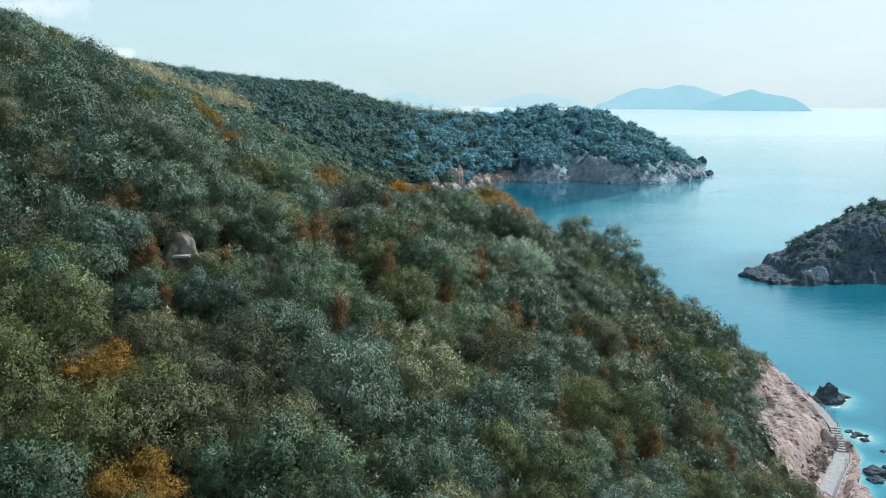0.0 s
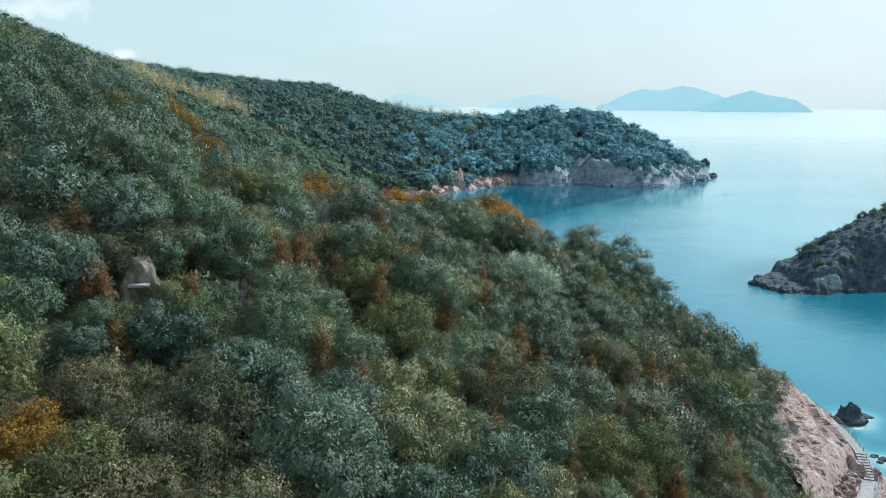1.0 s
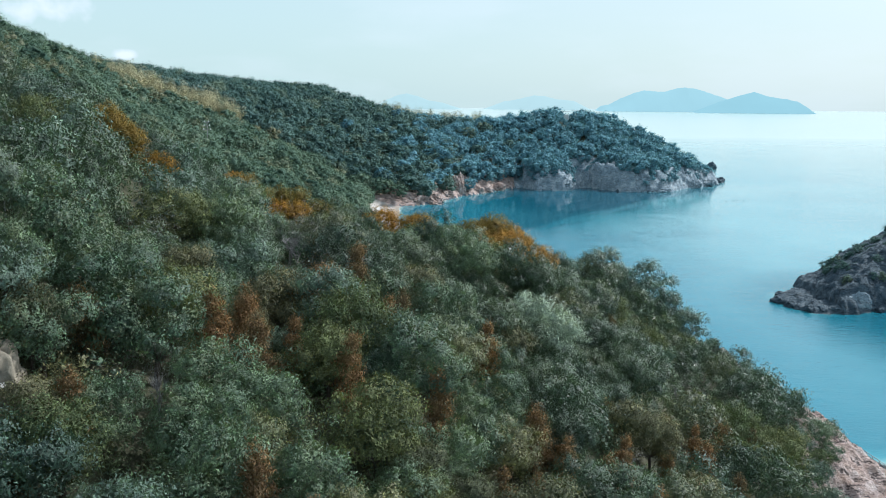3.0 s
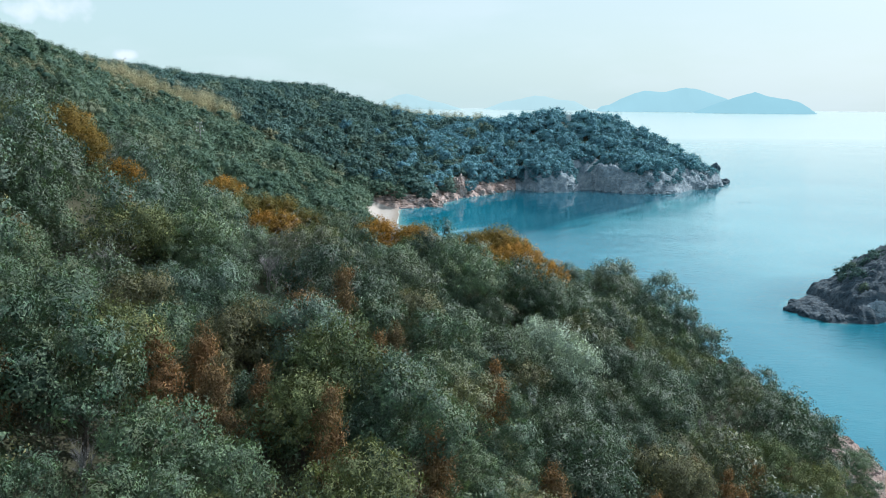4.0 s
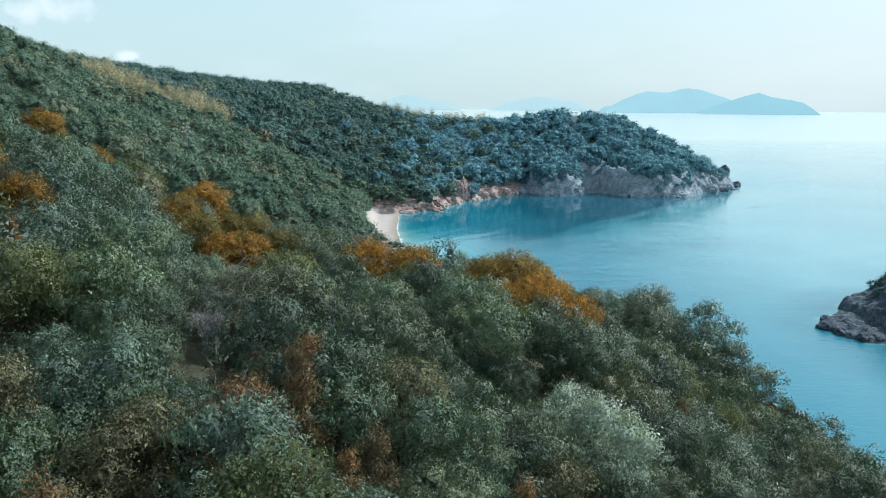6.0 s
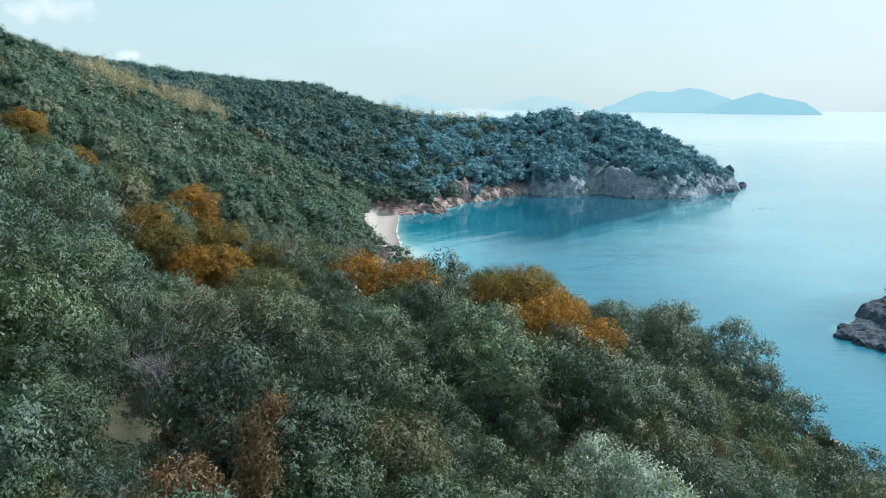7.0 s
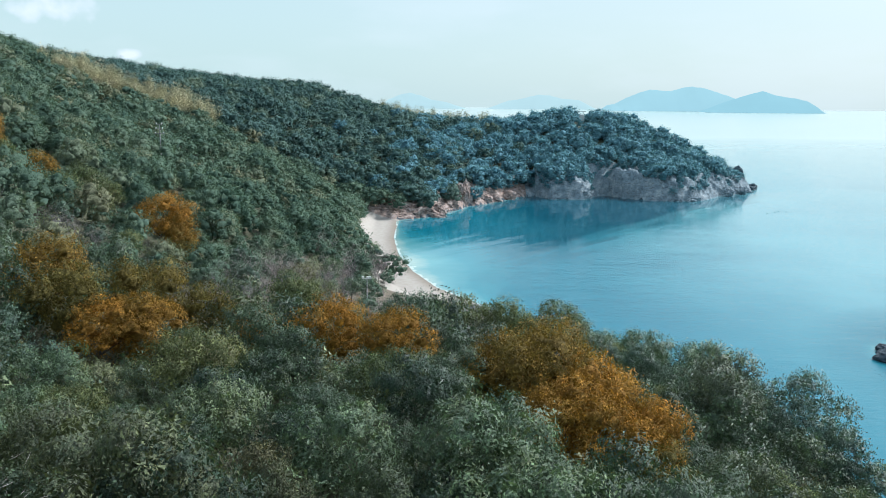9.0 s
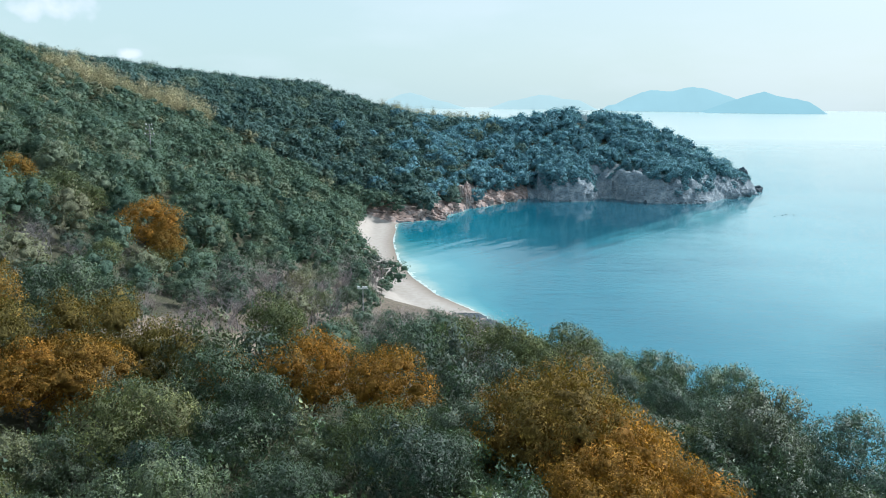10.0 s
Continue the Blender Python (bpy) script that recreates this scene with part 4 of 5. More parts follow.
SLOPE_TEMPLATES = [crown_arrays(500 + k, 2500, 0.13, lobes=16, core=0, inner=0.25, glint=0.4, slim=0.5, tight=0.42, shag=0.14, tuft=10) for k in range(5)]
VALLEY_TEMPLATES = [crown_arrays(500 + k, 1300, 0.15, lobes=24, core=0.7, glint=0.4, slim=0.5, tight=0.42, shag=0.13, tuft=8) for k in range(5)]
UNDER_TEMPLATES = [crown_arrays(600 + k, 400, 0.19, lobes=10, core=0, inner=0.2, glint=0.4, slim=0.5, tight=0.42, shag=0.15, tuft=8) for k in range(4)]
MID_TEMPLATES = [crown_arrays(200 + k, 640, 0.165, lobes=18, core=0.66, slim=0.5, tight=0.42, shag=0.11, tuft=2, glint=0.35) for k in range(6)]
FAR_TEMPLATES = [crown_arrays(300 + k, 420, 0.2, top=4.6, base=0.3, lobes=22, core=0.72, slim=0.5, tight=0.4, shag=0.1, tuft=2, glint=0.12) for k in range(6)]
PLUMES = [crown_arrays(400 + k, 420, 0.36, radius=1.25, top=9.5, base=1.0, lobes=10, cone=0.65, core=0.45, slim=0.16, shag=0.25, tuft=3, spray=True) for k in range(4)]


def clear(x, y):
    """Keeps the wood off the marked trees and the pole."""
    ok = ~((abs(x + 104.5) < 4) & (y > 346) & (y < 364))
    for a, b, r in taken:
        if b > 200:
            ok &= np.hypot(x - a, (y - b + 2) / 1.3) > r * 1.6
    return ok


def in_bamboo(x, y, more=0):
    k = np.clip(((x + 186) * 46 + (y - 450) * 67) / (46 ** 2 + 67 ** 2), 0, 1)
    return np.hypot(x + 186 - 46 * k, y - 450 - 67 * k) < 6.5 + 3 * k + more


mid = scatter(-330, 70, 150, 520, 7.0, 1, lambda x, y, d, b: (d > np.where(b > 0.5, np.where(y < 385, 12.5, 17), np.where(y > 470, 5, 14))) & ((abs(x) > 8 + y * 0.62) | (y > 204)) & (abs(x) < 40 + y * 0.62) & ~in_bamboo(x, y, 7) & clear(x, y)
              & (np.hypot(x + 40, (y - 214) / 1.2) > 13) & ~((y < 322) & (x > -46) & (x < 16) & (np.sin(x * 3 + y) > -0.35)) & (np.hypot(x + 69, y - 226) > 13))
mid[:, 2] = 0.65 + (mid[:, 2] - 0.75) * 1.6
mid[:, 2] *= 1.52 - 0.25 * (mid[:, 1] < 330) * (mid[:, 0] > -60)
# the same cap: trees are kept under the camera's sight line to the sand
sight_limit = np.where((mid[:, 0] > -17) & (mid[:, 1] > 215) & (mid[:, 1] < 345), (22.0 - 0.285 * (mid[:, 1] - 250) - lie(mid[:, 0], mid[:, 1])[0]) / 5.5, 9)
mid[:, 2] = np.minimum(mid[:, 2], sight_limit)
mid = mid[mid[:, 2] > 0.3]
far = scatter(-330, 250, 520, 800, 7.9, 2, lambda x, y, d, b: (d > 3 + 6 * np.sin(x * 0.11) ** 2 * np.sin(y * 0.07 + 1) ** 2) & (abs(x) < 40 + y * 0.56) & ~((abs(x - 117) < 6) & (y > 695) & (y < 742)) & ~((abs(x + 5) < 50) & (y > 735))
              & (d > np.where((x > 66) & (y > 560), 10, 0)))
far[:, 2] = 0.7 + (far[:, 2] - 0.75) * 1.7
far[:, 2] *= 1.95 + 0.3 * np.exp(-np.hypot((far[:, 0] - 90) / 14, (far[:, 1] - 735) / 22) ** 4)
# trees at the foot of the headland come down between the bare faces
bare_depth = lambda x: np.interp(x, (66, 72, 75, 97, 100, 106, 108, 115, 118, 186, 189, 206, 209, 215, 218, 250), (2.5, 2.5, 6, 6, 2.5, 2.5, 9, 9, 2.5, 2.5, 7, 7, 3, 3, 6, 6))
foot = scatter(64, 240, 585, 690, 5.2, 14, lambda x, y, d, b: (d > bare_depth(x)) & (d < 17) & ((spur(x, y) < 0.5) | (spur(x, y) < lie(x, y)[0] - 0.8)))
foot[:, 2] *= 1.35
isl = scatter(120, 230, 262, 318, 3.4, 3, lambda x, y, d, b: (d > 5) & (d < 60) & (x > 137) & (np.sin(x * 0.41) + np.sin(y * 0.53 + x * 0.2) > -0.9))
isl[:, 2] = 0.42 + (isl[:, 2] - 0.75) ** 2 * 2.2
grove = scatter(-215, -120, 430, 535, 3.9, 4, lambda x, y, d, b: in_bamboo(x, y))
reeds = scatter(-55, 45, 735, 762, 4.6, 5, lambda x, y, d, b: d > 5)
reeds[:, 2] *= 1.6
for kind, material, label in (("green", M_DEEP, "dark green broadleaf trees on the outer slope"), ("grey", M_GREY, "grey-green evergreen trees on the outer slope")):
    forest(kind + "_slope_trees", label, np.array(outer[kind]), material, SLOPE_TEMPLATES, 7)
back = scatter(-120, 70, -110, 204, 6.4, 12, lambda x, y, d, b: (d > 20) & ((abs(x) > 8 + y * 0.62) | (y < 18)))
back[:, 2] *= 1.35
forest("outlying_forest", "green mixed forest over the rest of the hill", back, M_WOOD, MID_TEMPLATES, 11)
forest("undergrowth", "low dark green undergrowth between the hillside trees", np.array(under), M_GREEN, UNDER_TEMPLATES, 8)
closer = (mid[:, 1] < 320) & (abs(mid[:, 0]) < 30 + 0.45 * mid[:, 1])
forest("valley_forest", "dense green mixed forest in the valley behind the beach", mid[closer], M_WOOD, VALLEY_TEMPLATES, 9)
forest("hillside_forest", "dense green mixed forest covering the valley slopes", mid[~closer], M_WOOD, MID_TEMPLATES, 1)
# headland trees take the haze-tinted leaf colour, mixed in at the seam
hazed = far[:, 0] + np.random.default_rng(21).normal(0, 35, len(far)) > 0
forest("far_ridge_forest", "dense green forest over the far ridge", far[~hazed], M_FAR, FAR_TEMPLATES, 2)
forest("headland_forest", "dense forest over the headland, haze blue put into its leaf colour", np.concatenate([far[hazed], foot]), M_HAZED, FAR_TEMPLATES, 6)
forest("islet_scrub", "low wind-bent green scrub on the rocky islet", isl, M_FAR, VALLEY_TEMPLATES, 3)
grove[:, 2] *= 1.65
forest("bamboo_grove", "golden dry bamboo grove running down the ridge", grove, M_BAMBOO, PLUMES, 4)
forest("saddle_bamboo", "pale feathery bamboo along the far saddle", reeds, M_REED, PLUMES, 5)


# ---------------------------------------------------------------- rocks
def rock(name, x, y, z, sx, sy, sz, seed, material, label, group="", detail=4, tilt=0.0, turn=0.0):
    """A broken, angular rock, sunk into its ground."""
    bm = bmesh.new()
    bmesh.ops.create_icosphere(bm, subdivisions=detail, radius=1.0)
    off = Vector((seed * 7.3, seed * 3.1, seed * 1.7))
    for v in bm.verts:
        n = v.co.normalized()
        k = 1 + 0.45 * noise.noise(n * 1.3 + off) + 0.28 * abs(noise.noise(n * 3.1 + off)) - 0.2 * abs(noise.noise(n * 6.5 + off)) + 0.07 * noise.noise(n * 14 + off)
        v.co = n * k
        v.co.z = max(v.co.z, -0.8)
    bmesh.ops.transform(bm, matrix=pose(0, 0, 0, 0, tilt, turn) @ Matrix.Diagonal((sx, sy, sz, 1)), verts=bm.verts)
    me = bpy.data.meshes.new(name)
    bm.to_mesh(me)
    bm.free()
    me.materials.append(material)
    ob = new(name, me)
    ob.location = (x, y, z)
    return tagged(ob, label, "rock", group)


# a bare, rounded bank among the trees with a flat slab let into its foot
BANK = (-24.6, 68.2)
bm = bmesh.new()
bmesh.ops.create_icosphere(bm, subdivisions=5, radius=1.0)
for v in bm.verts:
    n = v.co.normalized()
    k = 1 + 0.35 * noise.noise(n * 1.5 + Vector((4, 2, 9))) + 0.14 * noise.noise(n * 4 + Vector((1, 7, 3))) + 0.03 * noise.noise(n * 12)
    v.co = Vector((n.x * k * 1.7, n.y * k * 1.5, max(n.z, -0.9) * k * 2.6))
for f in bm.faces:
    f.smooth = True
me = bpy.data.meshes.new("earth_bank")
bm.to_mesh(me)
bm.free()
me.materials.append(M_EARTH)
bank = tagged(new("earth_bank", me), "bare weathered earth bank in a gap of the wood", "bank")
bank.location = (*BANK, height(*BANK) + 1.5)
bm = bmesh.new()
box(bm, -24.0, 67.0, height(*BANK) + 2.2, 1.5, 1.3, 0.22)
bmesh.ops.bevel(bm, geom=bm.edges[:], offset=0.05, segments=1)
me = bpy.data.meshes.new("stone_slab")
bm.to_mesh(me)
bm.free()
me.materials.append(M_CONCRETE)
tagged(new("stone_slab", me), "flat pale grey slab let into an earth bank", "slab")


SEA_ROCK = "dark pointed rock standing in the sea"
rock("sea_rock", 86.5, 154, 0.3, 3.4, 2.2, 3.0, 1, M_DARKROCK, SEA_ROCK, tilt=-12)
rock("sea_rock", 90, 156.5, 0, 2.0, 1.2, 0.9, 2, M_DARKROCK, "low dark rock awash beside a larger one", detail=3)
for k, (x, y, r) in enumerate([(81.8, 157, 1.3), (83, 156, 0.9), (80.6, 160, 1.0), (82.5, 138.5, 0.6), (83.4, 137, 0.8), (82.2, 136, 0.5), (84.8, 136.5, 0.5), (83.6, 134.6, 0.7), (84.4, 130, 0.4),
                               (78.5, 121.5, 1.6), (80.5, 120, 1.3), (76.8, 119, 1.1), (81.5, 123.5, 0.7)]):
    rock("shore_rock", x, y, 0.0, r * 1.3, r, r * 0.7, 10 + k, M_DARKROCK, "small wet dark rock at the waterline", "rocks along the shore", 3)
# bluff over the walkway: one face of ribbed, broken rock
bx, by = [a.ravel() for a in np.meshgrid(np.arange(52, 84, 0.4), np.arange(98, 172, 0.45))]
bz, bd, _ = lie(bx, by)
ru, rv = bx * 0.75 + by * 0.66, (-bx * 0.66 + by * 0.75) * 0.35
rough = 1.2 - 1.1 * abs(waves(ru, rv, 7.0, 1.3)) + 0.9 - 1.0 * abs(waves(ru, rv, 3.0, 2.7)) + 0.4 - 0.6 * abs(waves(ru, rv * 2, 1.4, 0.4)) + 0.25 * waves(bx, by, 0.9, 3.1)
hollow = 4.6 * np.exp(-(((bx - 70.6) * 0.8 + (by - 128) * 0.6) / 2.8) ** 2 - ((-(bx - 70.6) * 0.6 + (by - 128) * 0.8) / 4.6) ** 2)
bz2 = bench(bx, by, bz + 0.2 + rough * np.clip(bd / 4, 0, 1) - hollow)
nbx = len(np.arange(52, 84, 0.4))
bc = (np.arange(len(bx) // nbx - 1)[:, None] * nbx + np.arange(nbx - 1)[None, :]).ravel()
bq = np.stack([bc, bc + 1, bc + nbx + 1, bc + nbx], 1)
bq = bq[(bd[bq].min(1) > -1.5) & (bd[bq].max(1) < 24)]
tagged(new("cliff_face", mesh_of("cliff_face", np.stack([bx, by, bz2], 1), bq, None, (M_CLIFF,), False)), "pinkish-brown ribbed cliff face above the walkway", "cliff", kind="structure")
for k, (x, y, sx, sy, sz) in enumerate([(67.3, 120.8, 1.5, 1.9, 1.8), (64.2, 117.5, 1.6, 1.5, 1.4), (61.5, 113.5, 1.5, 1.6, 1.6), (71.8, 127.0, 1.2, 1.9, 2.4), (69.5, 123.6, 1.4, 1.4, 1.2)]):
    rock("cliff_rock", x, y, height(x, y) + 0.2, sx, sy, sz, 40 + k, M_CLIFF, "pinkish-brown fallen rock beside the walkway", "rocks of the bluff", 4, 10, 20 * k)
# outcrops of the far shore and headland
hx, hy = [a.ravel() for a in np.meshgrid(np.arange(58, 246, 0.9), np.arange(584, 690, 0.9))]
hz, hd, _ = lie(hx, hy)
hu, hv = hx * 0.55 + hz * 0.9 + hy * 0.2, hx * 0.8 - hy * 0.6
hrough = 2.0 - 2.6 * abs(waves(hu, hv * 0.5, 15.0, 0.3)) + 1.3 - 2.2 * abs(waves(hu, hv, 6.5, 1.9)) + 0.6 - 1.1 * abs(waves(hx, hy, 2.8, 0.6))
hz2 = hz + 0.2 + 1.4 * np.clip((hx - 60) / 8, 0, 1) * hrough * np.clip(0.15 + hd / 7, 0, 1) * np.clip(1.3 - hd / 30, 0.3, 1)
nhx = len(np.arange(58, 246, 0.9))
hc = (np.arange(len(hx) // nhx - 1)[:, None] * nhx + np.arange(nhx - 1)[None, :]).ravel()
hq = np.stack([hc, hc + 1, hc + nhx + 1, hc + nhx], 1)
hq = hq[(hd[hq].min(1) > -2) & ((hd[hq].max(1) < 22) | (spur(hx, hy)[hq].max(1) > 0.5))]
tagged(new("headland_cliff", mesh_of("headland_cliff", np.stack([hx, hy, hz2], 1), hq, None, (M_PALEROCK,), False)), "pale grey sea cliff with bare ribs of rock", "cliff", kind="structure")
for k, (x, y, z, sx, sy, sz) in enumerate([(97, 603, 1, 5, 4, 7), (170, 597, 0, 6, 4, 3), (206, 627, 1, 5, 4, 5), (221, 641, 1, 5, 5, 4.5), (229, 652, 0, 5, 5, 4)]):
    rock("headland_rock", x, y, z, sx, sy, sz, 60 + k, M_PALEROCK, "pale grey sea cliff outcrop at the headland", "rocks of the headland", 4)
for k, (x, y, z, sx, sy, sz) in enumerate([(12, 564, 4, 5, 5, 12), (18, 568, 2, 5, 5, 6), (26, 577, 1, 6, 5, 5), (34, 585, 1, 5, 5, 4), (43, 596, 1, 6, 5, 5), (4, 545, 1, 5, 6, 5), (-3, 528, 1, 5, 6, 4), (-10, 516, 1, 6, 4, 4),
                                           (-4, 513, 0, 5, 3, 2.5), (-18, 512, 1, 6, 4, 5), (-30, 514, 3, 9, 5, 7)]):
    rock("bay_rock", x, y, z, sx, sy, sz, 80 + k, M_CLIFF, "pinkish rock on the shore of the bay", "rocks of the bay", 4)
rock("sea_stack", 284, 806, 0, 5, 4, 6.5, 101, M_DARKROCK, "small dark rock off the headland", detail=3)
for k, (x, y) in enumerate(((206, 545), (210, 549), (214, 547), (199, 540))):
    rock("awash_rock", x, y, -0.1, 0.6, 0.45, 0.4, 110 + k, M_DARKROCK, "small dark rock just above the open water", "rocks awash", 2)
rock("sea_stack", 246, 682, 0, 4.5, 3.5, 3.2, 102, M_DARKROCK, "small dark rock off the headland", detail=3)
rock("sea_stack", 241, 668, 0, 4, 3, 3, 103, M_DARKROCK, "small dark rock off the headland", detail=3)
ix, iy = [a.ravel() for a in np.meshgrid(np.arange(112, 214, 0.7), np.arange(255, 322, 0.7))]
iz, idd, _ = lie(ix, iy)
iu, iv = ix * 0.8 + iy * 0.6, (-ix * 0.6 + iy * 0.8) * 0.6
irough = 1.8 - 2.2 * abs(waves(iu, iv, 9.0, 0.7)) + 1.3 - 2.0 * abs(waves(iu, iv, 4.0, 2.1)) + 0.5 - 1.0 * abs(waves(iu, iv, 1.9, 0.9))
iz2 = iz + 0.2 + irough * np.clip(0.35 + idd / 8, 0, 1) * np.where(ix < 131, 0.55, 1)
iz2 = np.minimum(iz2, np.interp(ix - 0.45 * (iy - 268), (114, 127, 130, 132.5, 141, 150, 156, 170), (0.6, 4.2, 6.0, 9.0, 14.0, 17.5, 21.0, 26.0)) + 0.45 * irough)
nix = len(np.arange(112, 214, 0.7))
ic = (np.arange(len(ix) // nix - 1)[:, None] * nix + np.arange(nix - 1)[None, :]).ravel()
iq = np.stack([ic, ic + 1, ic + nix + 1, ic + nix], 1)
iq = iq[(idd[iq].min(1) > -2) & (idd[iq].max(1) < 30)]
tagged(new("islet_cliff", mesh_of("islet_cliff", np.stack([ix, iy, iz2], 1), iq, None, (M_DARKROCK,), False)), "dark jagged rock face of the wooded islet", "cliff", kind="structure")
rock("islet_rock", 138, 264.5, 1.0, 4.2, 3.0, 5.2, 120, M_PALEROCK, "pale lit boulder at the foot of the islet", "rocks of the islet", 4, 10)
for k, (x, y, r) in enumerate([(130, 262, 2.0), (126, 262, 1.8), (122, 263, 1.8), (118, 268, 1.8), (116, 273, 1.6), (125, 268, 1.6), (121, 276, 1.5), (131, 266, 1.9), (145, 263, 1.6), (150, 265, 1.3), (120, 281, 1.2)]):
    rock("islet_rock", x, y, 0.4, r * 1.5, r, r * 0.9, 121 + k, M_DARKROCK, "dark jagged rock on the shelf of the islet", "rocks of the islet", 3, 0, 30 * k)


# ---------------------------------------------------------------- walkway along the bluff

def slab(name, pts, width, thick, material, label):
    """A level strip of concrete with a solid edge down to the rock."""
    bm = bmesh.new()
    rows = []
    for i, p in enumerate(pts):
        a, b = Vector(pts[max(i - 1, 0)]), Vector(pts[min(i + 1, len(pts) - 1)])
        side = (b - a).cross(Vector((0, 0, 1))).normalized() * width / 2
        c = Vector(p)
        rows.append([bm.verts.new(q) for q in (c - side, c + side, c + side - Vector((0, 0, thick)), c - side - Vector((0, 0, thick)))])
    for r1, r2 in zip(rows, rows[1:]):
        for k in range(4):
            bm.faces.new((r1[k], r1[(k + 1) % 4], r2[(k + 1) % 4], r2[k]))
    bm.faces.new(rows[0][::-1])
    bm.faces.new(rows[-1])
    bmesh.ops.recalc_face_normals(bm, faces=bm.faces)
    me = bpy.data.meshes.new(name)
    bm.to_mesh(me)
    bm.free()
    me.materials.append(material)
    return tagged(new(name, me), label, "walkway")


slab("walkway", WAY, 2.8, 2.6, M_CONCRETE, "pale concrete platform at the foot of the cliff")
slab("walkway", WAY_UP, 1.5, 3.0, M_CONCRETE, "narrow pale concrete walkway along the cliff")
stair = tagged(new("stairs"), "concrete steps climbing from platform to walkway", "stairs")
A, B = Vector(WAY[-1]), Vector(WAY_UP[0])
for k in range(10):
    p = A.lerp(B, (k + 0.5) / 10)
    turn = math.degrees(math.atan2(B.y - A.y, B.x - A.x)) - 90
    bm = bmesh.new()
    box(bm, 0, 0, -1.0, 1.6, (B - A).to_2d().length / 10, 2.0 + (B.z - A.z) / 10)
    bmesh.ops.transform(bm, matrix=pose(p.x, p.y, p.z, 0, 0, turn), verts=bm.verts)
    part("step", bm, M_CONCRETE, stair)


def railing(pts, label, high=1.05):
    root = tagged(new("railing"), label, "railing", "railings of the walkway")
    for a, b in zip(pts, pts[1:]):
        a, b = Vector(a), Vector(b)
        n = max(1, round((b - a).length / 2.0))
        for k in range(n):
            bm = bmesh.new()
            p = a.lerp(b, k / n)
            tube(bm, p, p + Vector((0, 0, high + 0.05)), 0.06, 0.06, 6)
            part("post", bm, M_RAIL, root)
        for h in (high, high * 0.55):
            bm = bmesh.new()
            tube(bm, a + Vector((0, 0, h)), b + Vector((0, 0, h)), 0.045, 0.045, 6)
            part("rail", bm, M_RAIL, root)
    return root


def beside(pts, d):
    out = []
    for i, p in enumerate(pts):
        a, b = Vector(pts[max(i - 1, 0)]), Vector(pts[min(i + 1, len(pts) - 1)])
        out.append(tuple(Vector(p) + (b - a).cross(Vector((0, 0, 1))).normalized() * d))
    return out


railing(beside(WAY, 1.25), "weathered grey railing on the seaward edge of the platform")
railing(beside(WAY_UP, 0.62), "weathered grey railing along the cliff walkway")
railing(beside([WAY[-1], WAY_UP[0]], 0.7), "weathered grey stair railing")


# ---------------------------------------------------------------- poles, lamp, hut
def utility_pole(x, y, top, arms, label, radius=0.16):
    root = tagged(new("utility_pole"), label, "pole")
    g = height(x, y)
    bm = bmesh.new()
    tube(bm, (x, y, g - 0.5), (x, y, top), radius, radius * 0.7, 10)
    part("mast", bm, M_CONCRETE, root)
    for k, (dz, w) in enumerate(arms):
        bm = bmesh.new()
        box(bm, x, y - radius - 0.07, top - dz, w, 0.14, radius)
        part("cross_arm", bm, M_CONCRETE, root)
        for sx in (-0.45, 0.45):
            bm = bmesh.new()
            tube(bm, (x + sx * w, y - radius - 0.07, top - dz + radius * 0.5), (x + sx * w, y - radius - 0.07, top - dz + 0.25 + radius * 1.6), radius * 0.9, radius * 0.6, 8)
            part("insulator", bm, M_WHITE, root)
    return root


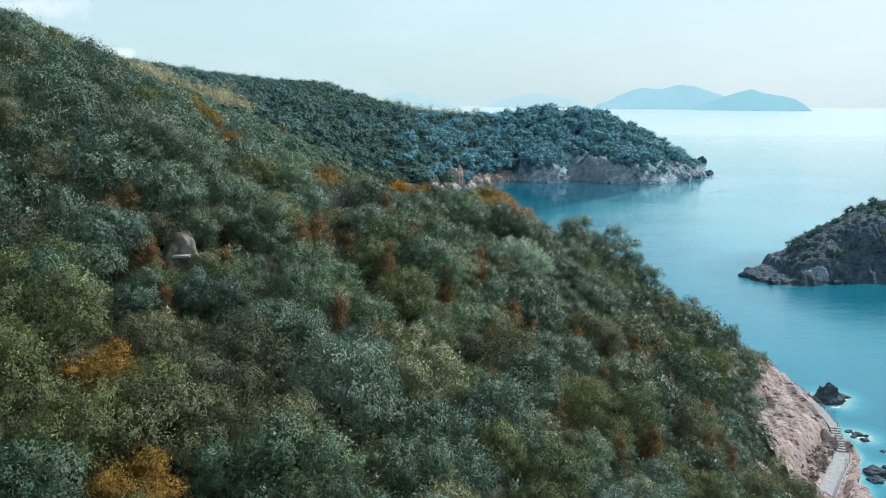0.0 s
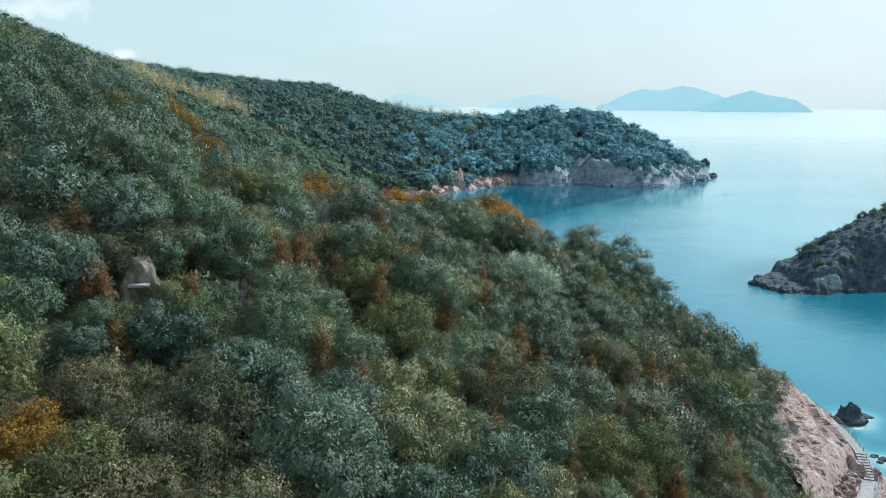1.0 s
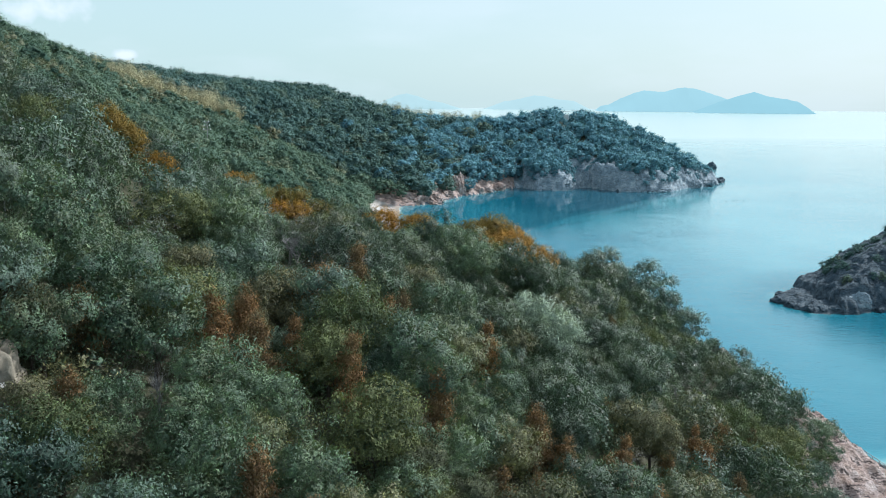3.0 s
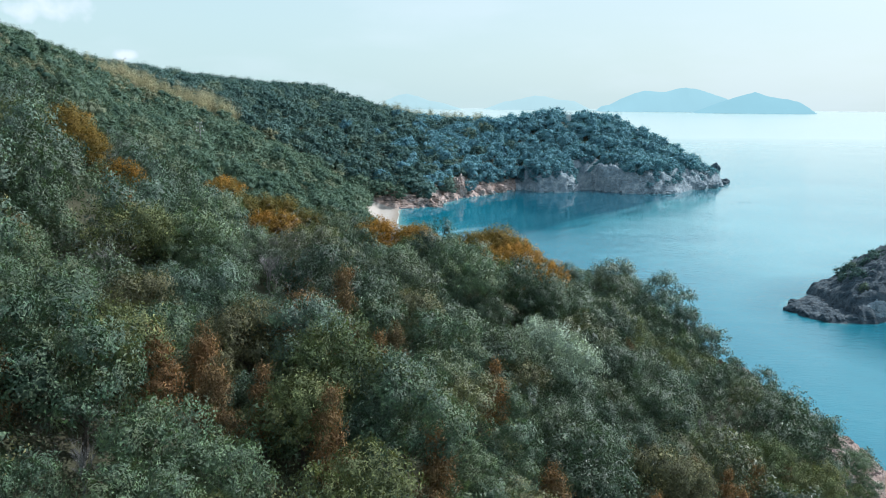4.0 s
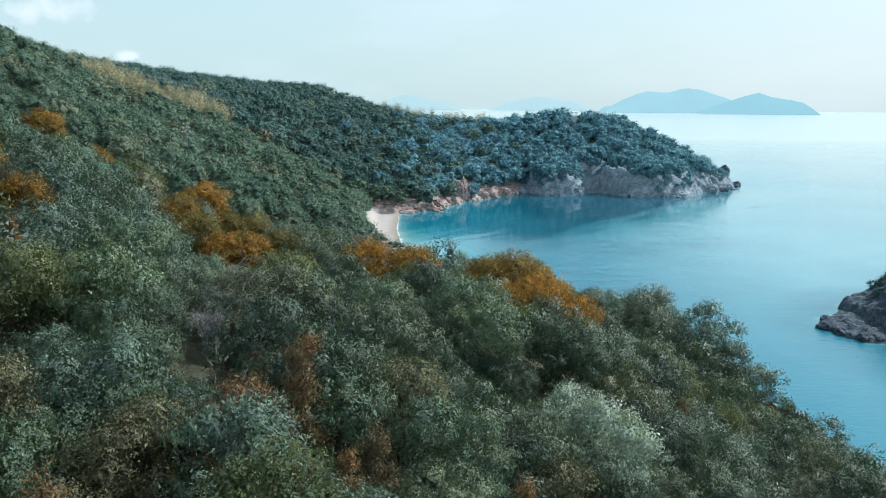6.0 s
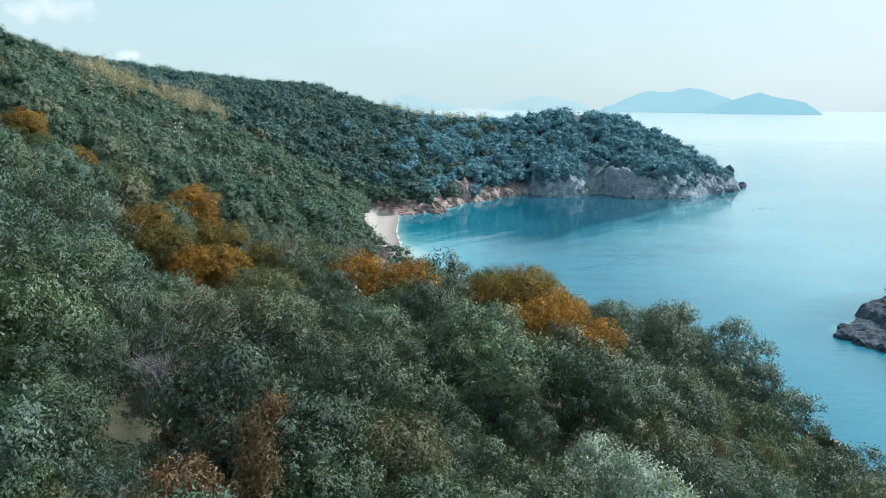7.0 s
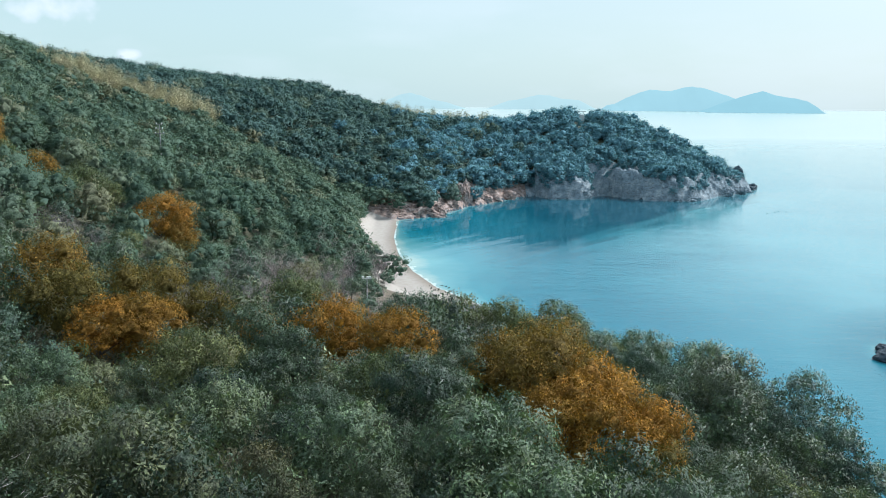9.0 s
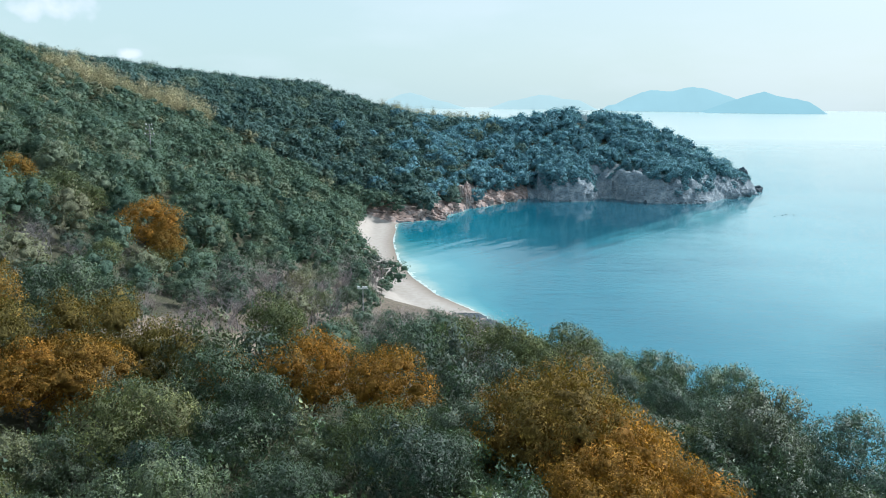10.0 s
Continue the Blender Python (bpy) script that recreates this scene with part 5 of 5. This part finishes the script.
utility_pole(-104.5, 362, 57.0, [(0.3, 2.2), (1.9, 2.6), (3.6, 3.4)], "tall grey utility pole with cross-arms above the forest", 0.26)
utility_pole(-29.2, 78.8, 62.2, [], "slim bare grey pole among the hillside trees", 0.05)

wire = new("power_line", bpy.data.curves.new("power_line", "CURVE"))
wire.data.dimensions, wire.data.bevel_depth = "3D", 0.022
sp = wire.data.splines.new("POLY")
sp.points.add(16)
for k in range(17):
    u = k / 16
    p = Vector((-29.2, 78.6, 62.7)).lerp(Vector((-80, 96, 77)), u)
    sp.points[k].co = (p.x, p.y, p.z - 1.2 * 4 * u * (1 - u) * 0.5, 1)
wire.data.materials.append(M_STEEL)
tagged(wire, "thin pale power line sagging over the hillside", "power line")


def flood_lamp(x, y, top):
    root = tagged(new("lamp_post"), "white floodlight post among bare trees by the beach", "lamp post")
    g = height(x, y)
    bm = bmesh.new()
    tube(bm, (x, y, g - 0.5), (x, y, top), 0.12, 0.09, 10)
    part("mast", bm, M_STEEL, root)
    bm = bmesh.new()
    box(bm, x, y, top, 2.4, 0.14, 0.14)
    part("cross_arm", bm, M_WHITE, root)
    for dx in (-1.0, 0.15, 0.75):
        bm = bmesh.new()
        box(bm, x + dx, y - 0.1, top + 0.32, 0.55, 0.35, 0.42)
        bmesh.ops.bevel(bm, geom=bm.edges[:], offset=0.04, segments=1)
        part("lamp_head", bm, M_WHITE, root, "white floodlight head")


flood_lamp(-18.9, 268.7, 22.0)


def lookout(x, y, z):
    root = tagged(new("lookout_shelter"), "small white flat-roofed lookout shelter on the headland", "shelter")
    bm = bmesh.new()
    box(bm, x, y, z - 4, 6.5, 5, 5)
    part("base", bm, M_WHITE, root)
    for dx in (-2.9, 2.9):
        for dy in (-2.1, 2.1):
            bm = bmesh.new()
            tube(bm, (x + dx, y + dy, z - 1.6), (x + dx, y + dy, z + 1.2), 0.16, 0.16, 8)
            part("post", bm, M_WHITE, root)
    bm = bmesh.new()
    box(bm, x, y, z + 1.35, 8.2, 6.5, 0.35)
    bmesh.ops.bevel(bm, geom=bm.edges[:], offset=0.08, segments=1)
    part("roof", bm, M_ROOF, root, "flat grey roof")


lookout(115.5, 733, 57.5)
